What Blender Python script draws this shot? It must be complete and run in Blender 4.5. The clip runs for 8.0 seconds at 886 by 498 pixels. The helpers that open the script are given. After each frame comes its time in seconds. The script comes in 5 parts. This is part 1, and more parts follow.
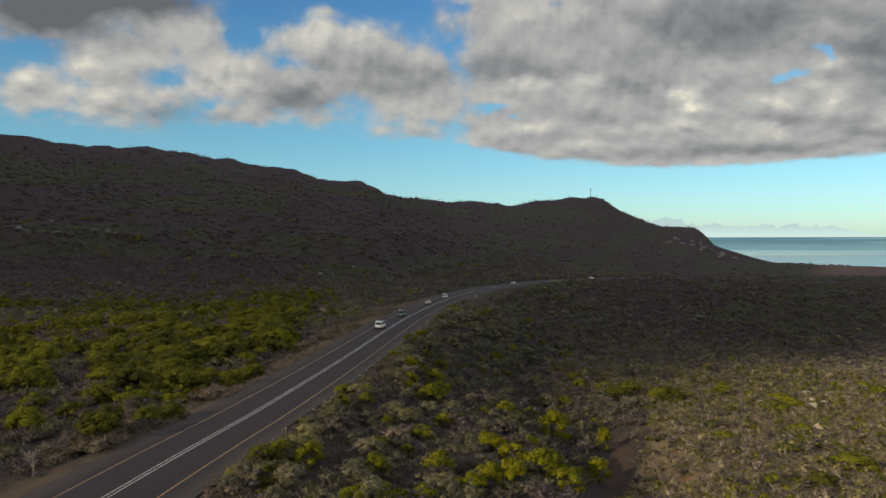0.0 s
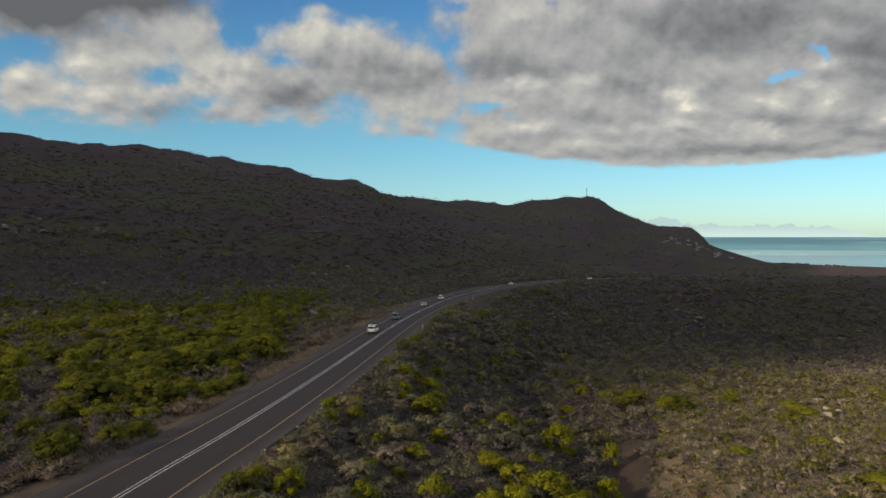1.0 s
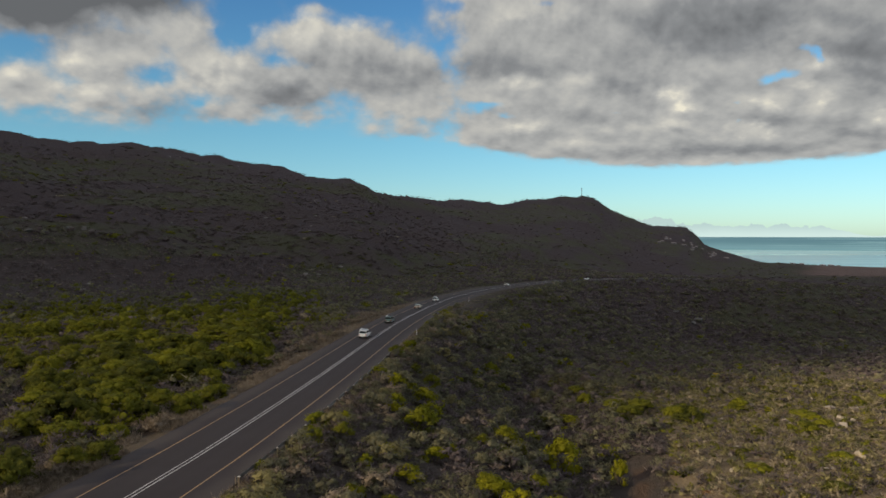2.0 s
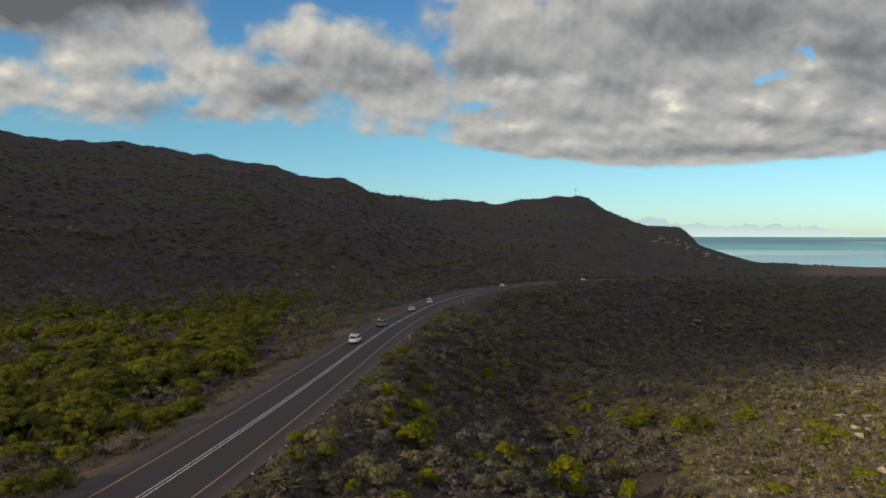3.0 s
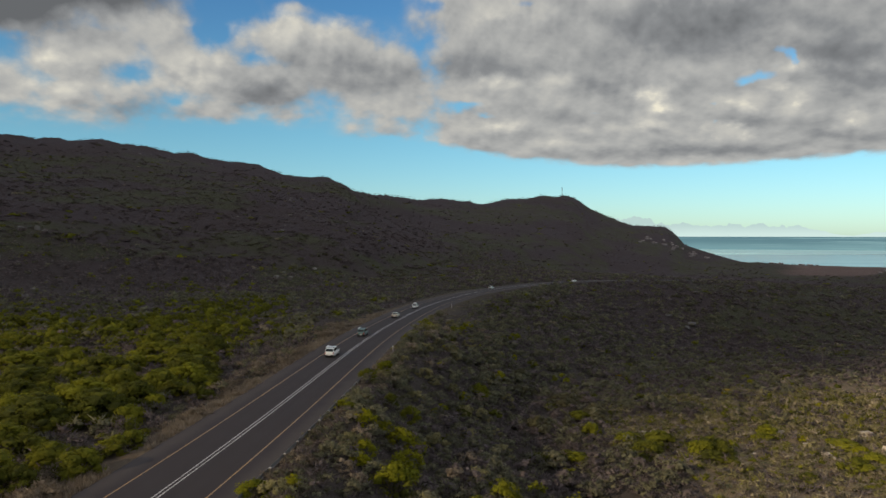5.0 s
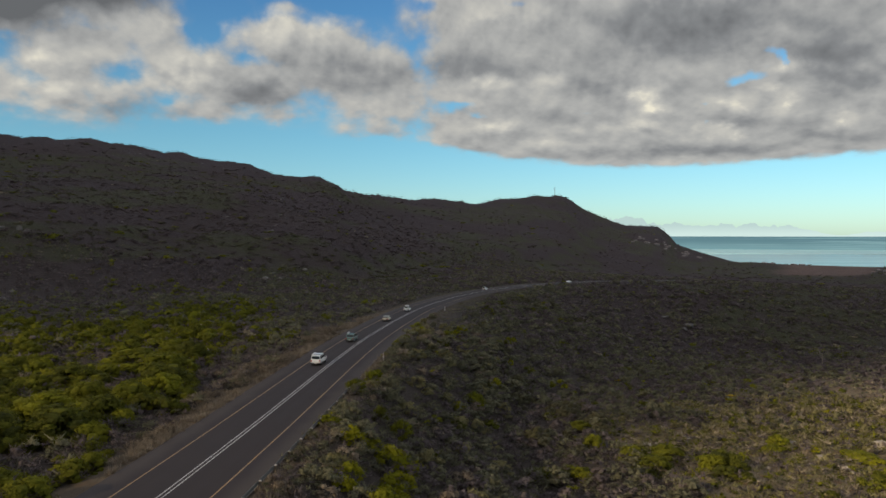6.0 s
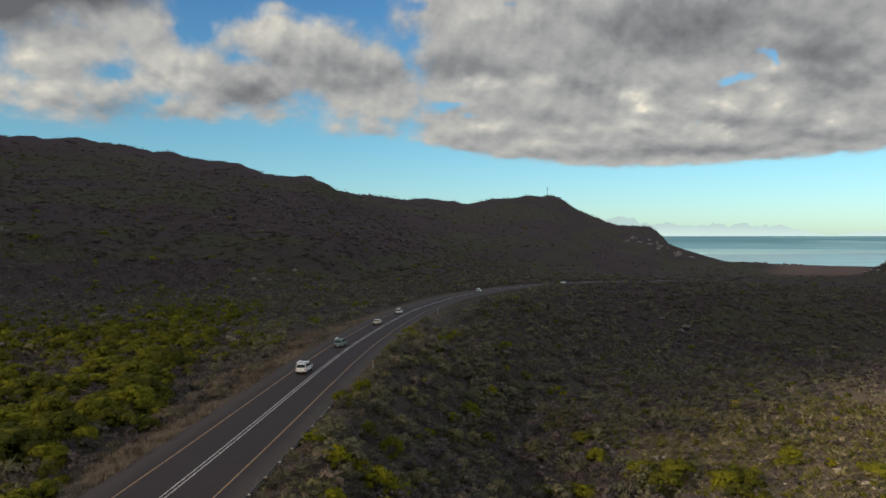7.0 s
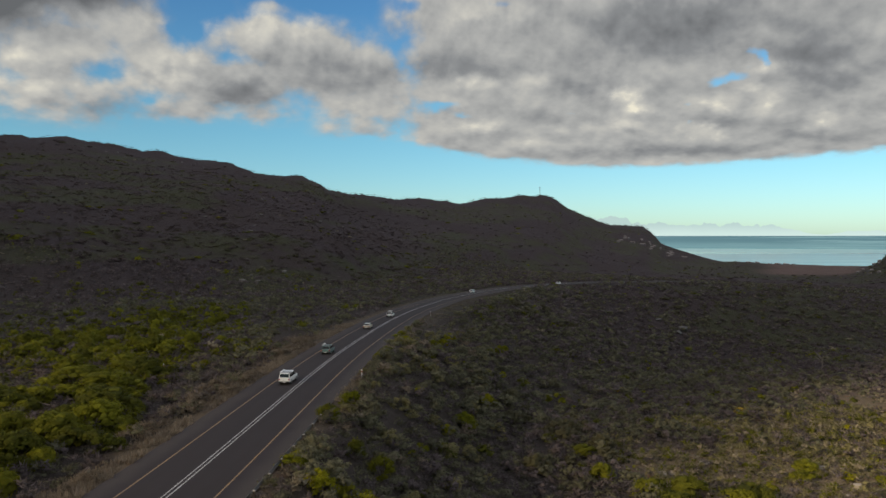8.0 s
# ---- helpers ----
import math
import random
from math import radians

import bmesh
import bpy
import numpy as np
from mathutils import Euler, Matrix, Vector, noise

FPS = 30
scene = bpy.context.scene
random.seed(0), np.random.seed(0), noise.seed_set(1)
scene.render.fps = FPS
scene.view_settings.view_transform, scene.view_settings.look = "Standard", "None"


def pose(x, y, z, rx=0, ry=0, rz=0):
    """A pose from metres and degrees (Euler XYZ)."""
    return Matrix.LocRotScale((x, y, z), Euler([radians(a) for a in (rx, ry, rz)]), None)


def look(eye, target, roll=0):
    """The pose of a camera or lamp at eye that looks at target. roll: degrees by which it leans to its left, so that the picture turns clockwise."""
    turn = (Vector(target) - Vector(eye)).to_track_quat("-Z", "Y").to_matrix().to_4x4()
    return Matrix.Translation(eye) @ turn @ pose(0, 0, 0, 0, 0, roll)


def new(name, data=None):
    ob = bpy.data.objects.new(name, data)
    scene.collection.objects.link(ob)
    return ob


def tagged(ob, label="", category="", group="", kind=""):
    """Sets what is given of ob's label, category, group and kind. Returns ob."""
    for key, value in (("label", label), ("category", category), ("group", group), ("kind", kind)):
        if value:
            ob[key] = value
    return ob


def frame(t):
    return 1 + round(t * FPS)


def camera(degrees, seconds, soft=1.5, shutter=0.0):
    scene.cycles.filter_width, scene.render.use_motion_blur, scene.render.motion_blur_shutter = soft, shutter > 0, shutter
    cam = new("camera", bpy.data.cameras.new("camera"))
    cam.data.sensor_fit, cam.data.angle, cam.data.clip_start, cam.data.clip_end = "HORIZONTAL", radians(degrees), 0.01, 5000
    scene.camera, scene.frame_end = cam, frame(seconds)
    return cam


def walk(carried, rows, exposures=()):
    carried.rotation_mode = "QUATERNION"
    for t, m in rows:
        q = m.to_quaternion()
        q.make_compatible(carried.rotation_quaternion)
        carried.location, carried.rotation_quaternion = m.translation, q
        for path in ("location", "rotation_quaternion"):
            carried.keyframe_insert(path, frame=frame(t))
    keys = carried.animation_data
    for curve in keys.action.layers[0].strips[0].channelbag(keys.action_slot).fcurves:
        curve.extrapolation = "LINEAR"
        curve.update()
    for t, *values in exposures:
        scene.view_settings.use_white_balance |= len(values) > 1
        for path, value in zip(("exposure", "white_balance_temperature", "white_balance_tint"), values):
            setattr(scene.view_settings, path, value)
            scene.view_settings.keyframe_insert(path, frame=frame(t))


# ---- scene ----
# ---------------------------------------------------------------- camera
cam = camera(62, 8.0, soft=1.5)
# seconds, eye, yaw to the left, pitch, roll in degrees
PATH = [
    (0.0, (-8.24, -14.70, 18.59), -3.639, -0.900, -0.142),
    (0.5, (-8.08, -11.30, 18.67), -3.795, -0.935, -0.068),
    (1.0, (-7.91, -7.93, 18.75), -3.973, -0.963, -0.010),
    (1.5, (-7.73, -4.57, 18.81), -4.171, -0.985, 0.035),
    (2.0, (-7.54, -1.22, 18.87), -4.387, -1.002, 0.066),
    (2.5, (-7.34, 2.11, 18.92), -4.619, -1.015, 0.085),
    (3.0, (-7.13, 5.42, 18.96), -4.865, -1.023, 0.095),
    (3.5, (-6.91, 8.73, 19.00), -5.125, -1.028, 0.095),
    (4.0, (-6.68, 12.02, 19.03), -5.395, -1.031, 0.088),
    (4.5, (-6.43, 15.29, 19.06), -5.674, -1.031, 0.075),
    (5.0, (-6.18, 18.56, 19.08), -5.961, -1.031, 0.057),
    (5.5, (-5.91, 21.82, 19.11), -6.253, -1.030, 0.036),
    (6.0, (-5.62, 25.06, 19.13), -6.549, -1.029, 0.012),
    (6.5, (-5.32, 28.30, 19.15), -6.846, -1.029, -0.012),
    (7.0, (-5.01, 31.53, 19.18), -7.144, -1.031, -0.036),
    (7.5, (-4.69, 34.75, 19.21), -7.441, -1.035, -0.058),
    (8.0, (-4.34, 37.97, 19.24), -7.733, -1.041, -0.076),
]


def flown(eye, yaw, pitch, roll):
    a, b = radians(yaw), radians(pitch)
    ahead = Vector((-math.sin(a) * math.cos(b), math.cos(a) * math.cos(b), math.sin(b)))
    return look(eye, Vector(eye) + 100 * ahead, roll)


walk(cam, [(t, flown(e, y, p, r)) for t, e, y, p, r in PATH], exposures=[(0.0, 0.3), (8.0, 0.3)])

# ---------------------------------------------------------------- world and sun
SUN_AZ, SUN_EL = 236.5, 20.0        # degrees clockwise from +y, degrees above the horizon
SUN_STRENGTH, SKY_STRENGTH = 5.0, 0.085


class Net:
    """Short hand for a node tree: values are sockets or numbers."""

    def __init__(self, tree):
        self.tree = tree

    def node(self, kind):
        return self.tree.nodes.new(kind)

    def put(self, socket, value):
        if isinstance(value, bpy.types.NodeSocket):
            self.tree.links.new(value, socket)
        else:
            socket.default_value = value

    def math(self, op, a, b=0.0, clamp=False):
        n = self.node("ShaderNodeMath")
        n.operation, n.use_clamp = op, clamp
        self.put(n.inputs[0], a)
        self.put(n.inputs[1], b)
        return n.outputs[0]

    def step(self, x, a, b, lo=0.0, hi=1.0):
        n = self.node("ShaderNodeMapRange")
        n.interpolation_type = "SMOOTHSTEP"
        for k, v in zip(("Value", "From Min", "From Max", "To Min", "To Max"), (x, a, b, lo, hi)):
            self.put(n.inputs[k], v)
        return n.outputs[0]

    def mix(self, f, a, b, blend="MIX"):
        n = self.node("ShaderNodeMix")
        n.data_type, n.blend_type = "RGBA", blend
        self.put(n.inputs[0], f)
        self.put(n.inputs[6], a if not isinstance(a, tuple) else (*a, 1))
        self.put(n.inputs[7], b if not isinstance(b, tuple) else (*b, 1))
        return n.outputs[2]

    def noise(self, vec, scale, detail=4.0, rough=0.55, dist=0.0):
        n = self.node("ShaderNodeTexNoise")
        if vec is not None:
            self.put(n.inputs["Vector"], vec)
        for k, v in (("Scale", scale), ("Detail", detail), ("Roughness", rough), ("Distortion", dist)):
            n.inputs[k].default_value = v
        return n.outputs["Fac"]

    def billow(self, vec, detail=3.0):
        """Rounded heads, about 0 to 1."""
        n = self.node("ShaderNodeTexVoronoi")
        n.feature = "SMOOTH_F1"
        self.put(n.inputs["Vector"], vec)
        n.inputs["Scale"].default_value, n.inputs["Detail"].default_value, n.inputs["Roughness"].default_value = 1.0, detail, 0.55
        n.inputs["Smoothness"].default_value = 0.6
        return self.math("SUBTRACT", 1.0, n.outputs["Distance"])

    def vec(self, x, y, z=0.0):
        n = self.node("ShaderNodeCombineXYZ")
        for k, v in enumerate((x, y, z)):
            self.put(n.inputs[k], v)
        return n.outputs[0]


world = bpy.data.worlds.new("sky")
scene.world = world
world.use_nodes = True
wt = world.node_tree
wt.nodes.clear()
W = Net(wt)
sky = W.node("ShaderNodeTexSky")
sky.sky_type, sky.sun_disc = "NISHITA", False
sky.sun_elevation, sky.sun_rotation = radians(SUN_EL), radians(SUN_AZ)
sky.air_density, sky.dust_density, sky.ozone_density = 1.0, 0.3, 1.5
sep = W.node("ShaderNodeSeparateXYZ")
wt.links.new(W.node("ShaderNodeTexCoord").outputs["Generated"], sep.inputs[0])
DEG = 57.29578
az = W.math("MULTIPLY", W.math("ARCTAN2", sep.outputs[0], sep.outputs[1]), DEG)
el = W.math("MULTIPLY", W.math("ARCSINE", sep.outputs[2]), DEG)


el_true = el
# broken cumulus: soft heaps and a grey deck, flatter towards the horizon
deck = W.math("MULTIPLY", W.math("LOGARITHM", W.math("ADD", W.math("MAXIMUM", el, -2.0), 3.0), 2.71828), 11.0)


def heaps(daz, de):
    """Rounded lumps of cloud, seen at a small shift."""
    x, y = W.math("ADD", az, daz), W.math("ADD", deck, de)
    fold = W.noise(W.vec(W.math("DIVIDE", x, 7.0), W.math("DIVIDE", y, 3.6), 3.7), 1.0, 3.0, 0.5)
    soft = W.noise(W.vec(W.math("DIVIDE", x, 3.3), W.math("DIVIDE", y, 1.7), 5.1), 1.0, 9.0, 0.58)
    tops = W.billow(W.vec(W.math("ADD", W.math("DIVIDE", x, 2.4), W.math("MULTIPLY", fold, 0.9)),
                          W.math("ADD", W.math("DIVIDE", y, 1.4), W.math("MULTIPLY", fold, 0.7)), 1.3), 2.0)
    return W.math("ADD", W.math("MULTIPLY", soft, 0.72), W.math("MULTIPLY", tops, 0.28))


lumps = heaps(0.0, 0.0)
toward_sun = heaps(-0.35, 0.6)
bend = W.noise(W.vec(W.math("DIVIDE", az, 2.6), W.math("DIVIDE", deck, 1.5), 8.2), 1.0, 5.0, 0.6)
bend2 = W.noise(W.vec(W.math("DIVIDE", az, 2.6), W.math("DIVIDE", deck, 1.5), 21.4), 1.0, 5.0, 0.6)
az = W.math("ADD", az, W.math("MULTIPLY", W.math("SUBTRACT", bend, 0.5), 2.2))
el = W.math("ADD", el, W.math("MULTIPLY", W.math("SUBTRACT", bend2, 0.5), 1.3))
aim = W.vec(az, el)


def puff(caz, cel, raz, rel):
    """A soft oval round a direction, 1 in the middle."""
    a, b = W.node("ShaderNodeVectorMath"), W.node("ShaderNodeVectorMath")
    a.operation, b.operation = "MULTIPLY_ADD", "DOT_PRODUCT"
    W.put(a.inputs[0], aim)
    a.inputs[1].default_value, a.inputs[2].default_value = (1 / raz, 1 / rel, 0), (-caz / raz, -cel / rel, 0)
    W.put(b.inputs[0], a.outputs[0])
    W.put(b.inputs[1], a.outputs[0])
    return W.math("POWER", 0.42, b.outputs["Value"])


def together(rows):
    total = 0.0
    for *oval, amount in rows:
        total = W.math("ADD", total, W.math("MULTIPLY", puff(*oval), amount))
    return total


# azimuth, elevation, half width, half height, amount
PUFFS = ((-24.5, 14.9, 3.4, 1.5, 1.7), (-18.3, 16.5, 4.6, 1.1, 1.3), (-14.9, 14.5, 2.6, 1.15, 1.0), (-17.5, 15.3, 1.3, 0.66, 0.5), (-21.4, 12.0, 2.5, 1.3, 1.0), (-25.8, 10.0, 2.3, 1.45, 1.0),
         (-19.6, 9.7, 4.4, 1.7, 1.1), (-13.1, 12.7, 2.7, 1.1, 0.9), (-11.3, 11.2, 4.4, 1.3, 1.0), (-7.8, 10.7, 2.6, 1.38, 0.9), (-11.4, 9.0, 2.3, 0.75, 0.8), (-5.9, 8.9, 1.3, 0.63, 0.7),
         (-5.2, 14.7, 5.1, 1.6, 1.1), (-4.7, 16.9, 2.4, 0.5, 0.6), (-0.4, 12.8, 6.2, 2.0, 1.1), (1.6, 10.1, 4.7, 1.73, 1.0), (2.6, 8.0, 3.2, 0.54, 0.5), (-18.6, 13.4, 2.4, 1.0, 1.0))
OPEN_WEST = ((-3.5, 10.6, 1.2, 0.8, 0.2), (-8.3, 12.9, 1.2, 0.4, 0.4), (-16.6, 11.4, 1.2, 0.5, 0.4), (-13.9, 9.7, 0.9, 0.6, 0.5), (-11.2, 14.7, 1.4, 1.0, 0.7), (-23.9, 13.3, 1.3, 0.5, 0.3),
             (-22.6, 10.6, 1.0, 0.4, 0.4), (-10.5, 16.4, 3.0, 0.6, 0.5), (-1.5, 17.2, 3.0, 0.5, 0.7))
OPEN_EAST = ((29.3, 11.3, 1.6, 0.42, 0.8), (28.5, 10.9, 1.0, 0.3, 0.5), (30.7, 12.9, 1.0, 0.42, 0.8), (31.4, 12.3, 0.35, 0.5, 0.9), (30.3, 12.0, 0.6, 0.4, 0.5), (7.7, 10.0, 1.5, 0.5, 1.0), (9.2, 9.2, 1.0, 0.32, 0.7), (17.4, 9.1, 0.8, 0.18, 0.6),
             (26.1, 9.6, 0.7, 0.2, 0.5), (26.2, 8.2, 0.5, 0.18, 0.6), (11.6, 17.3, 1.7, 0.35, 0.8), (5.2, 17.2, 1.1, 0.5, 0.45))
BRIGHT_EAST = ((21.7, 10.3, 0.9, 0.6, 1.2), (22.6, 9.3, 0.8, 0.45, 1.1), (27.3, 7.6, 1.8, 0.45, 0.9), (31.9, 11.8, 0.8, 0.4, 0.9), (31.1, 9.7, 0.9, 0.85, 0.8), (10.0, 11.7, 1.5, 0.5, 0.6), (14.2, 11.8, 1.5, 0.45, 0.6),
               (35.3, 8.1, 0.8, 0.4, 0.9), (14.8, 7.3, 0.7, 0.5, 0.5), (10.9, 16.0, 2.2, 0.8, 0.45), (28.5, 9.7, 1.7, 0.5, 0.55), (10.9, 8.3, 1.9, 0.45, 0.4), (20.2, 8.1, 2.7, 0.4, 0.4))
BRIGHT_WEST = ((-8.1, 15.3, 2.2, 0.9, 0.5), (-3.5, 15.7, 2.2, 0.8, 0.4), (-22.4, 11.9, 1.4, 0.78, 0.45), (-22.6, 9.9, 1.6, 0.85, 0.4), (-19.2, 10.2, 1.7, 0.9, 0.35), (-12.0, 12.9, 1.4, 0.6, 0.4),
               (-13.1, 11.3, 1.8, 0.75, 0.35), (-15.3, 14.6, 1.8, 0.75, 0.35), (-25.8, 10.6, 1.2, 0.74, 0.35))
DARK_HEAPS = ((24.9, 15.2, 6.0, 1.9, 0.42), (34.6, 12.0, 2.4, 2.0, 0.36), (8.4, 13.0, 3.9, 0.9, 0.32), (18.3, 11.2, 2.5, 0.8, 0.25), (28.1, 8.3, 2.0, 0.4, 0.2), (24.9, 6.2, 6.3, 0.4, 0.22), (33.1, 7.0, 3.7, 0.33, 0.2),
              (-24.8, 15.2, 3.6, 1.7, 0.85), (-18.4, 16.8, 5.2, 1.2, 0.75), (-7.6, 10.4, 2.6, 0.9, 0.4), (-16.6, 8.8, 2.8, 0.8, 0.35), (-1.1, 12.2, 4.9, 1.1, 0.26), (-10.4, 17.0, 1.6, 0.5, 0.4))
density = together(PUFFS)
# the deck to the east, with a sagging lower edge
sag = W.math("MULTIPLY", W.math("SUBTRACT", W.math("MINIMUM", az, 40.0), 22.5), 0.088)
low = W.math("ADD", W.math("MULTIPLY", W.math("MULTIPLY", sag, sag), W.step(az, 20.0, 26.0, 0.80, 0.20)), 5.05)
bank = W.math("MULTIPLY", W.step(W.math("SUBTRACT", W.math("ADD", W.math("MULTIPLY", el, 0.45), W.math("MULTIPLY", el_true, 0.55)), low), -0.35, 0.95), W.step(az, 0.5, 9.0))
overhead = W.math("ADD", W.step(el_true, 19.0, 28.0, 0.0, 0.95), W.math("MULTIPLY", W.step(W.math("ABSOLUTE", az), 38.0, 60.0, 0.0, 0.7), W.step(el_true, 2.0, 9.0)))
density = W.math("ADD", W.math("MAXIMUM", density, W.math("MULTIPLY", bank, 1.25)), overhead)
density = W.math("SUBTRACT", density, W.math("ADD", together(OPEN_WEST), together(OPEN_EAST)))
present = W.step(density, 0.05, 0.45)
density = W.math("ADD", density, W.math("MULTIPLY", W.math("MULTIPLY", W.math("SUBTRACT", lumps, 0.42), 1.9), present))
cover = W.step(density, 0.06, W.step(az, 0.0, 12.0, 0.95, 0.80))
thick = W.step(density, 0.6, 1.6)
glow = W.math("ADD", together(BRIGHT_WEST), together(BRIGHT_EAST))
glow = W.math("MULTIPLY", glow, W.step(lumps, 0.36, 0.56, 0.45, 1.15))
lit = W.math("ADD", W.math("MULTIPLY", W.math("SUBTRACT", lumps, toward_sun), 0.80), W.math("MULTIPLY", glow, 0.80))
lit = W.math("SUBTRACT", W.math("ADD", lit, W.step(az, 0.0, 16.0, 0.64, 0.60)), W.math("ADD", together(DARK_HEAPS), W.math("MULTIPLY", thick, 0.06)))
tint = W.node("ShaderNodeValToRGB")
W.put(tint.inputs[0], W.math("MULTIPLY", lit, 0.8))
stops = ((0.0, (0.135, 0.142, 0.150)), (0.26, (0.255, 0.264, 0.272)), (0.48, (0.42, 0.423, 0.412)), (0.72, (0.60, 0.585, 0.53)), (1.0, (0.86, 0.81, 0.66)))
for k, (where, colour) in enumerate(stops):
    stop = tint.color_ramp.elements[k] if k < 2 else tint.color_ramp.elements.new(where)
    stop.position, stop.color = where, (*colour, 1)
cloud = tint.outputs[0]
high_blue = tuple(SKY_STRENGTH * v for v in (0.58, 1.08, 1.44))
balance = W.mix(W.step(el_true, 9.0, 19.0), W.mix(W.step(el_true, 0.0, 9.0), tuple(SKY_STRENGTH * v for v in (0.85, 1.24, 1.60)), tuple(SKY_STRENGTH * v for v in (0.74, 1.27, 1.46))), high_blue)
skycol = W.mix(1.0, sky.outputs[0], balance, "MULTIPLY")
cloud = W.mix(1.0, cloud, W.mix(W.step(el_true, 20.0, 38.0), (1.0, 1.0, 1.0), (1.60, 1.62, 1.92)), "MULTIPLY")
col = W.mix(cover, skycol, cloud)
bg = W.node("ShaderNodeBackground")
wt.links.new(col, bg.inputs[0])
bg.inputs[1].default_value = 0.81
wt.links.new(bg.outputs[0], W.node("ShaderNodeOutputWorld").inputs[0])

sun_dir = Vector((math.sin(radians(SUN_AZ)) * math.cos(radians(SUN_EL)),
                  math.cos(radians(SUN_AZ)) * math.cos(radians(SUN_EL)), math.sin(radians(SUN_EL))))
sun = new("sun", bpy.data.lights.new("sun", "SUN"))
sun.data.energy, sun.data.angle, sun.data.color = SUN_STRENGTH, radians(0.5), (1.0, 0.80, 0.54)
sun.matrix_world = look(sun_dir * 500, (0, 0, 0))

# ---------------------------------------------------------------- materials
def material(name, rough=0.8, metal=0.0):
    m = bpy.data.materials.new(name)
    m.use_nodes = True
    n = Net(m.node_tree)
    n.bsdf = m.node_tree.nodes["Principled BSDF"]
    n.bsdf.inputs["Roughness"].default_value = rough
    n.bsdf.inputs["Metallic"].default_value = metal
    n.out = m
    return n


def attribute(n, name):
    a = n.node("ShaderNodeAttribute")
    a.attribute_name = name
    return a.outputs["Fac"]


def place(n):
    return n.node("ShaderNodeNewGeometry").outputs["Position"]


def relief(n, height, strength, distance):
    b = n.node("ShaderNodeBump")
    b.inputs["Strength"].default_value, b.inputs["Distance"].default_value = strength, distance
    n.put(b.inputs["Height"], height)
    n.put(n.bsdf.inputs["Normal"], b.outputs[0])


def plain(name, colour, rough=0.6, metal=0.0, grain=0.15, scale=9.0):
    n = material(name, rough, metal)
    c = n.node("ShaderNodeTexCoord").outputs["Object"]
    f = n.noise(c, scale, 5.0)
    n.put(n.bsdf.inputs["Base Color"], n.mix(f, tuple(v * (1 - grain) for v in colour), tuple(min(1, v * (1 + grain)) for v in colour)))
    return n.out


def leaf(name, low, high, dry, share=0.5, rough=0.7):
    """Foliage: each bush has its own tone, each sprig its own shade."""
    n = material(name, rough)
    tone = attribute(n, "tone")
    isl = n.node("ShaderNodeNewGeometry").outputs["Random Per Island"]
    base = n.mix(tone, low, high)
    p = place(n)
    twigs, sprays = n.noise(p, 7.0, 4.0, 0.7), n.noise(p, 1.6, 3.0, 0.6)
    base = n.mix(n.math("MULTIPLY", n.step(n.math("ADD", sprays, n.math("MULTIPLY", twigs, 0.5)), 0.95 - 0.4 * share, 1.05), 0.6), base, dry)
    val = n.math("ADD", n.math("MULTIPLY", isl, 0.30), n.math("ADD", n.math("MULTIPLY", n.step(twigs, 0.30, 0.70), 0.34), 0.70))
    colour = n.mix(1.0, base, n.vec(val, val, val), "MULTIPLY")
    n.put(n.bsdf.inputs["Base Color"], colour)
    n.bsdf.inputs["Specular IOR Level"].default_value = 0.05
    relief(n, twigs, 0.4, 0.12)
    # thin leaves let light through
    thin, both = n.node("ShaderNodeBsdfTranslucent"), n.node("ShaderNodeMixShader")
    n.put(thin.inputs["Color"], colour)
    both.inputs[0].default_value = 0.40
    n.tree.links.new(n.bsdf.outputs[0], both.inputs[1])
    n.tree.links.new(thin.outputs[0], both.inputs[2])
    n.tree.links.new(both.outputs[0], n.tree.nodes["Material Output"].inputs[0])
    return n.out


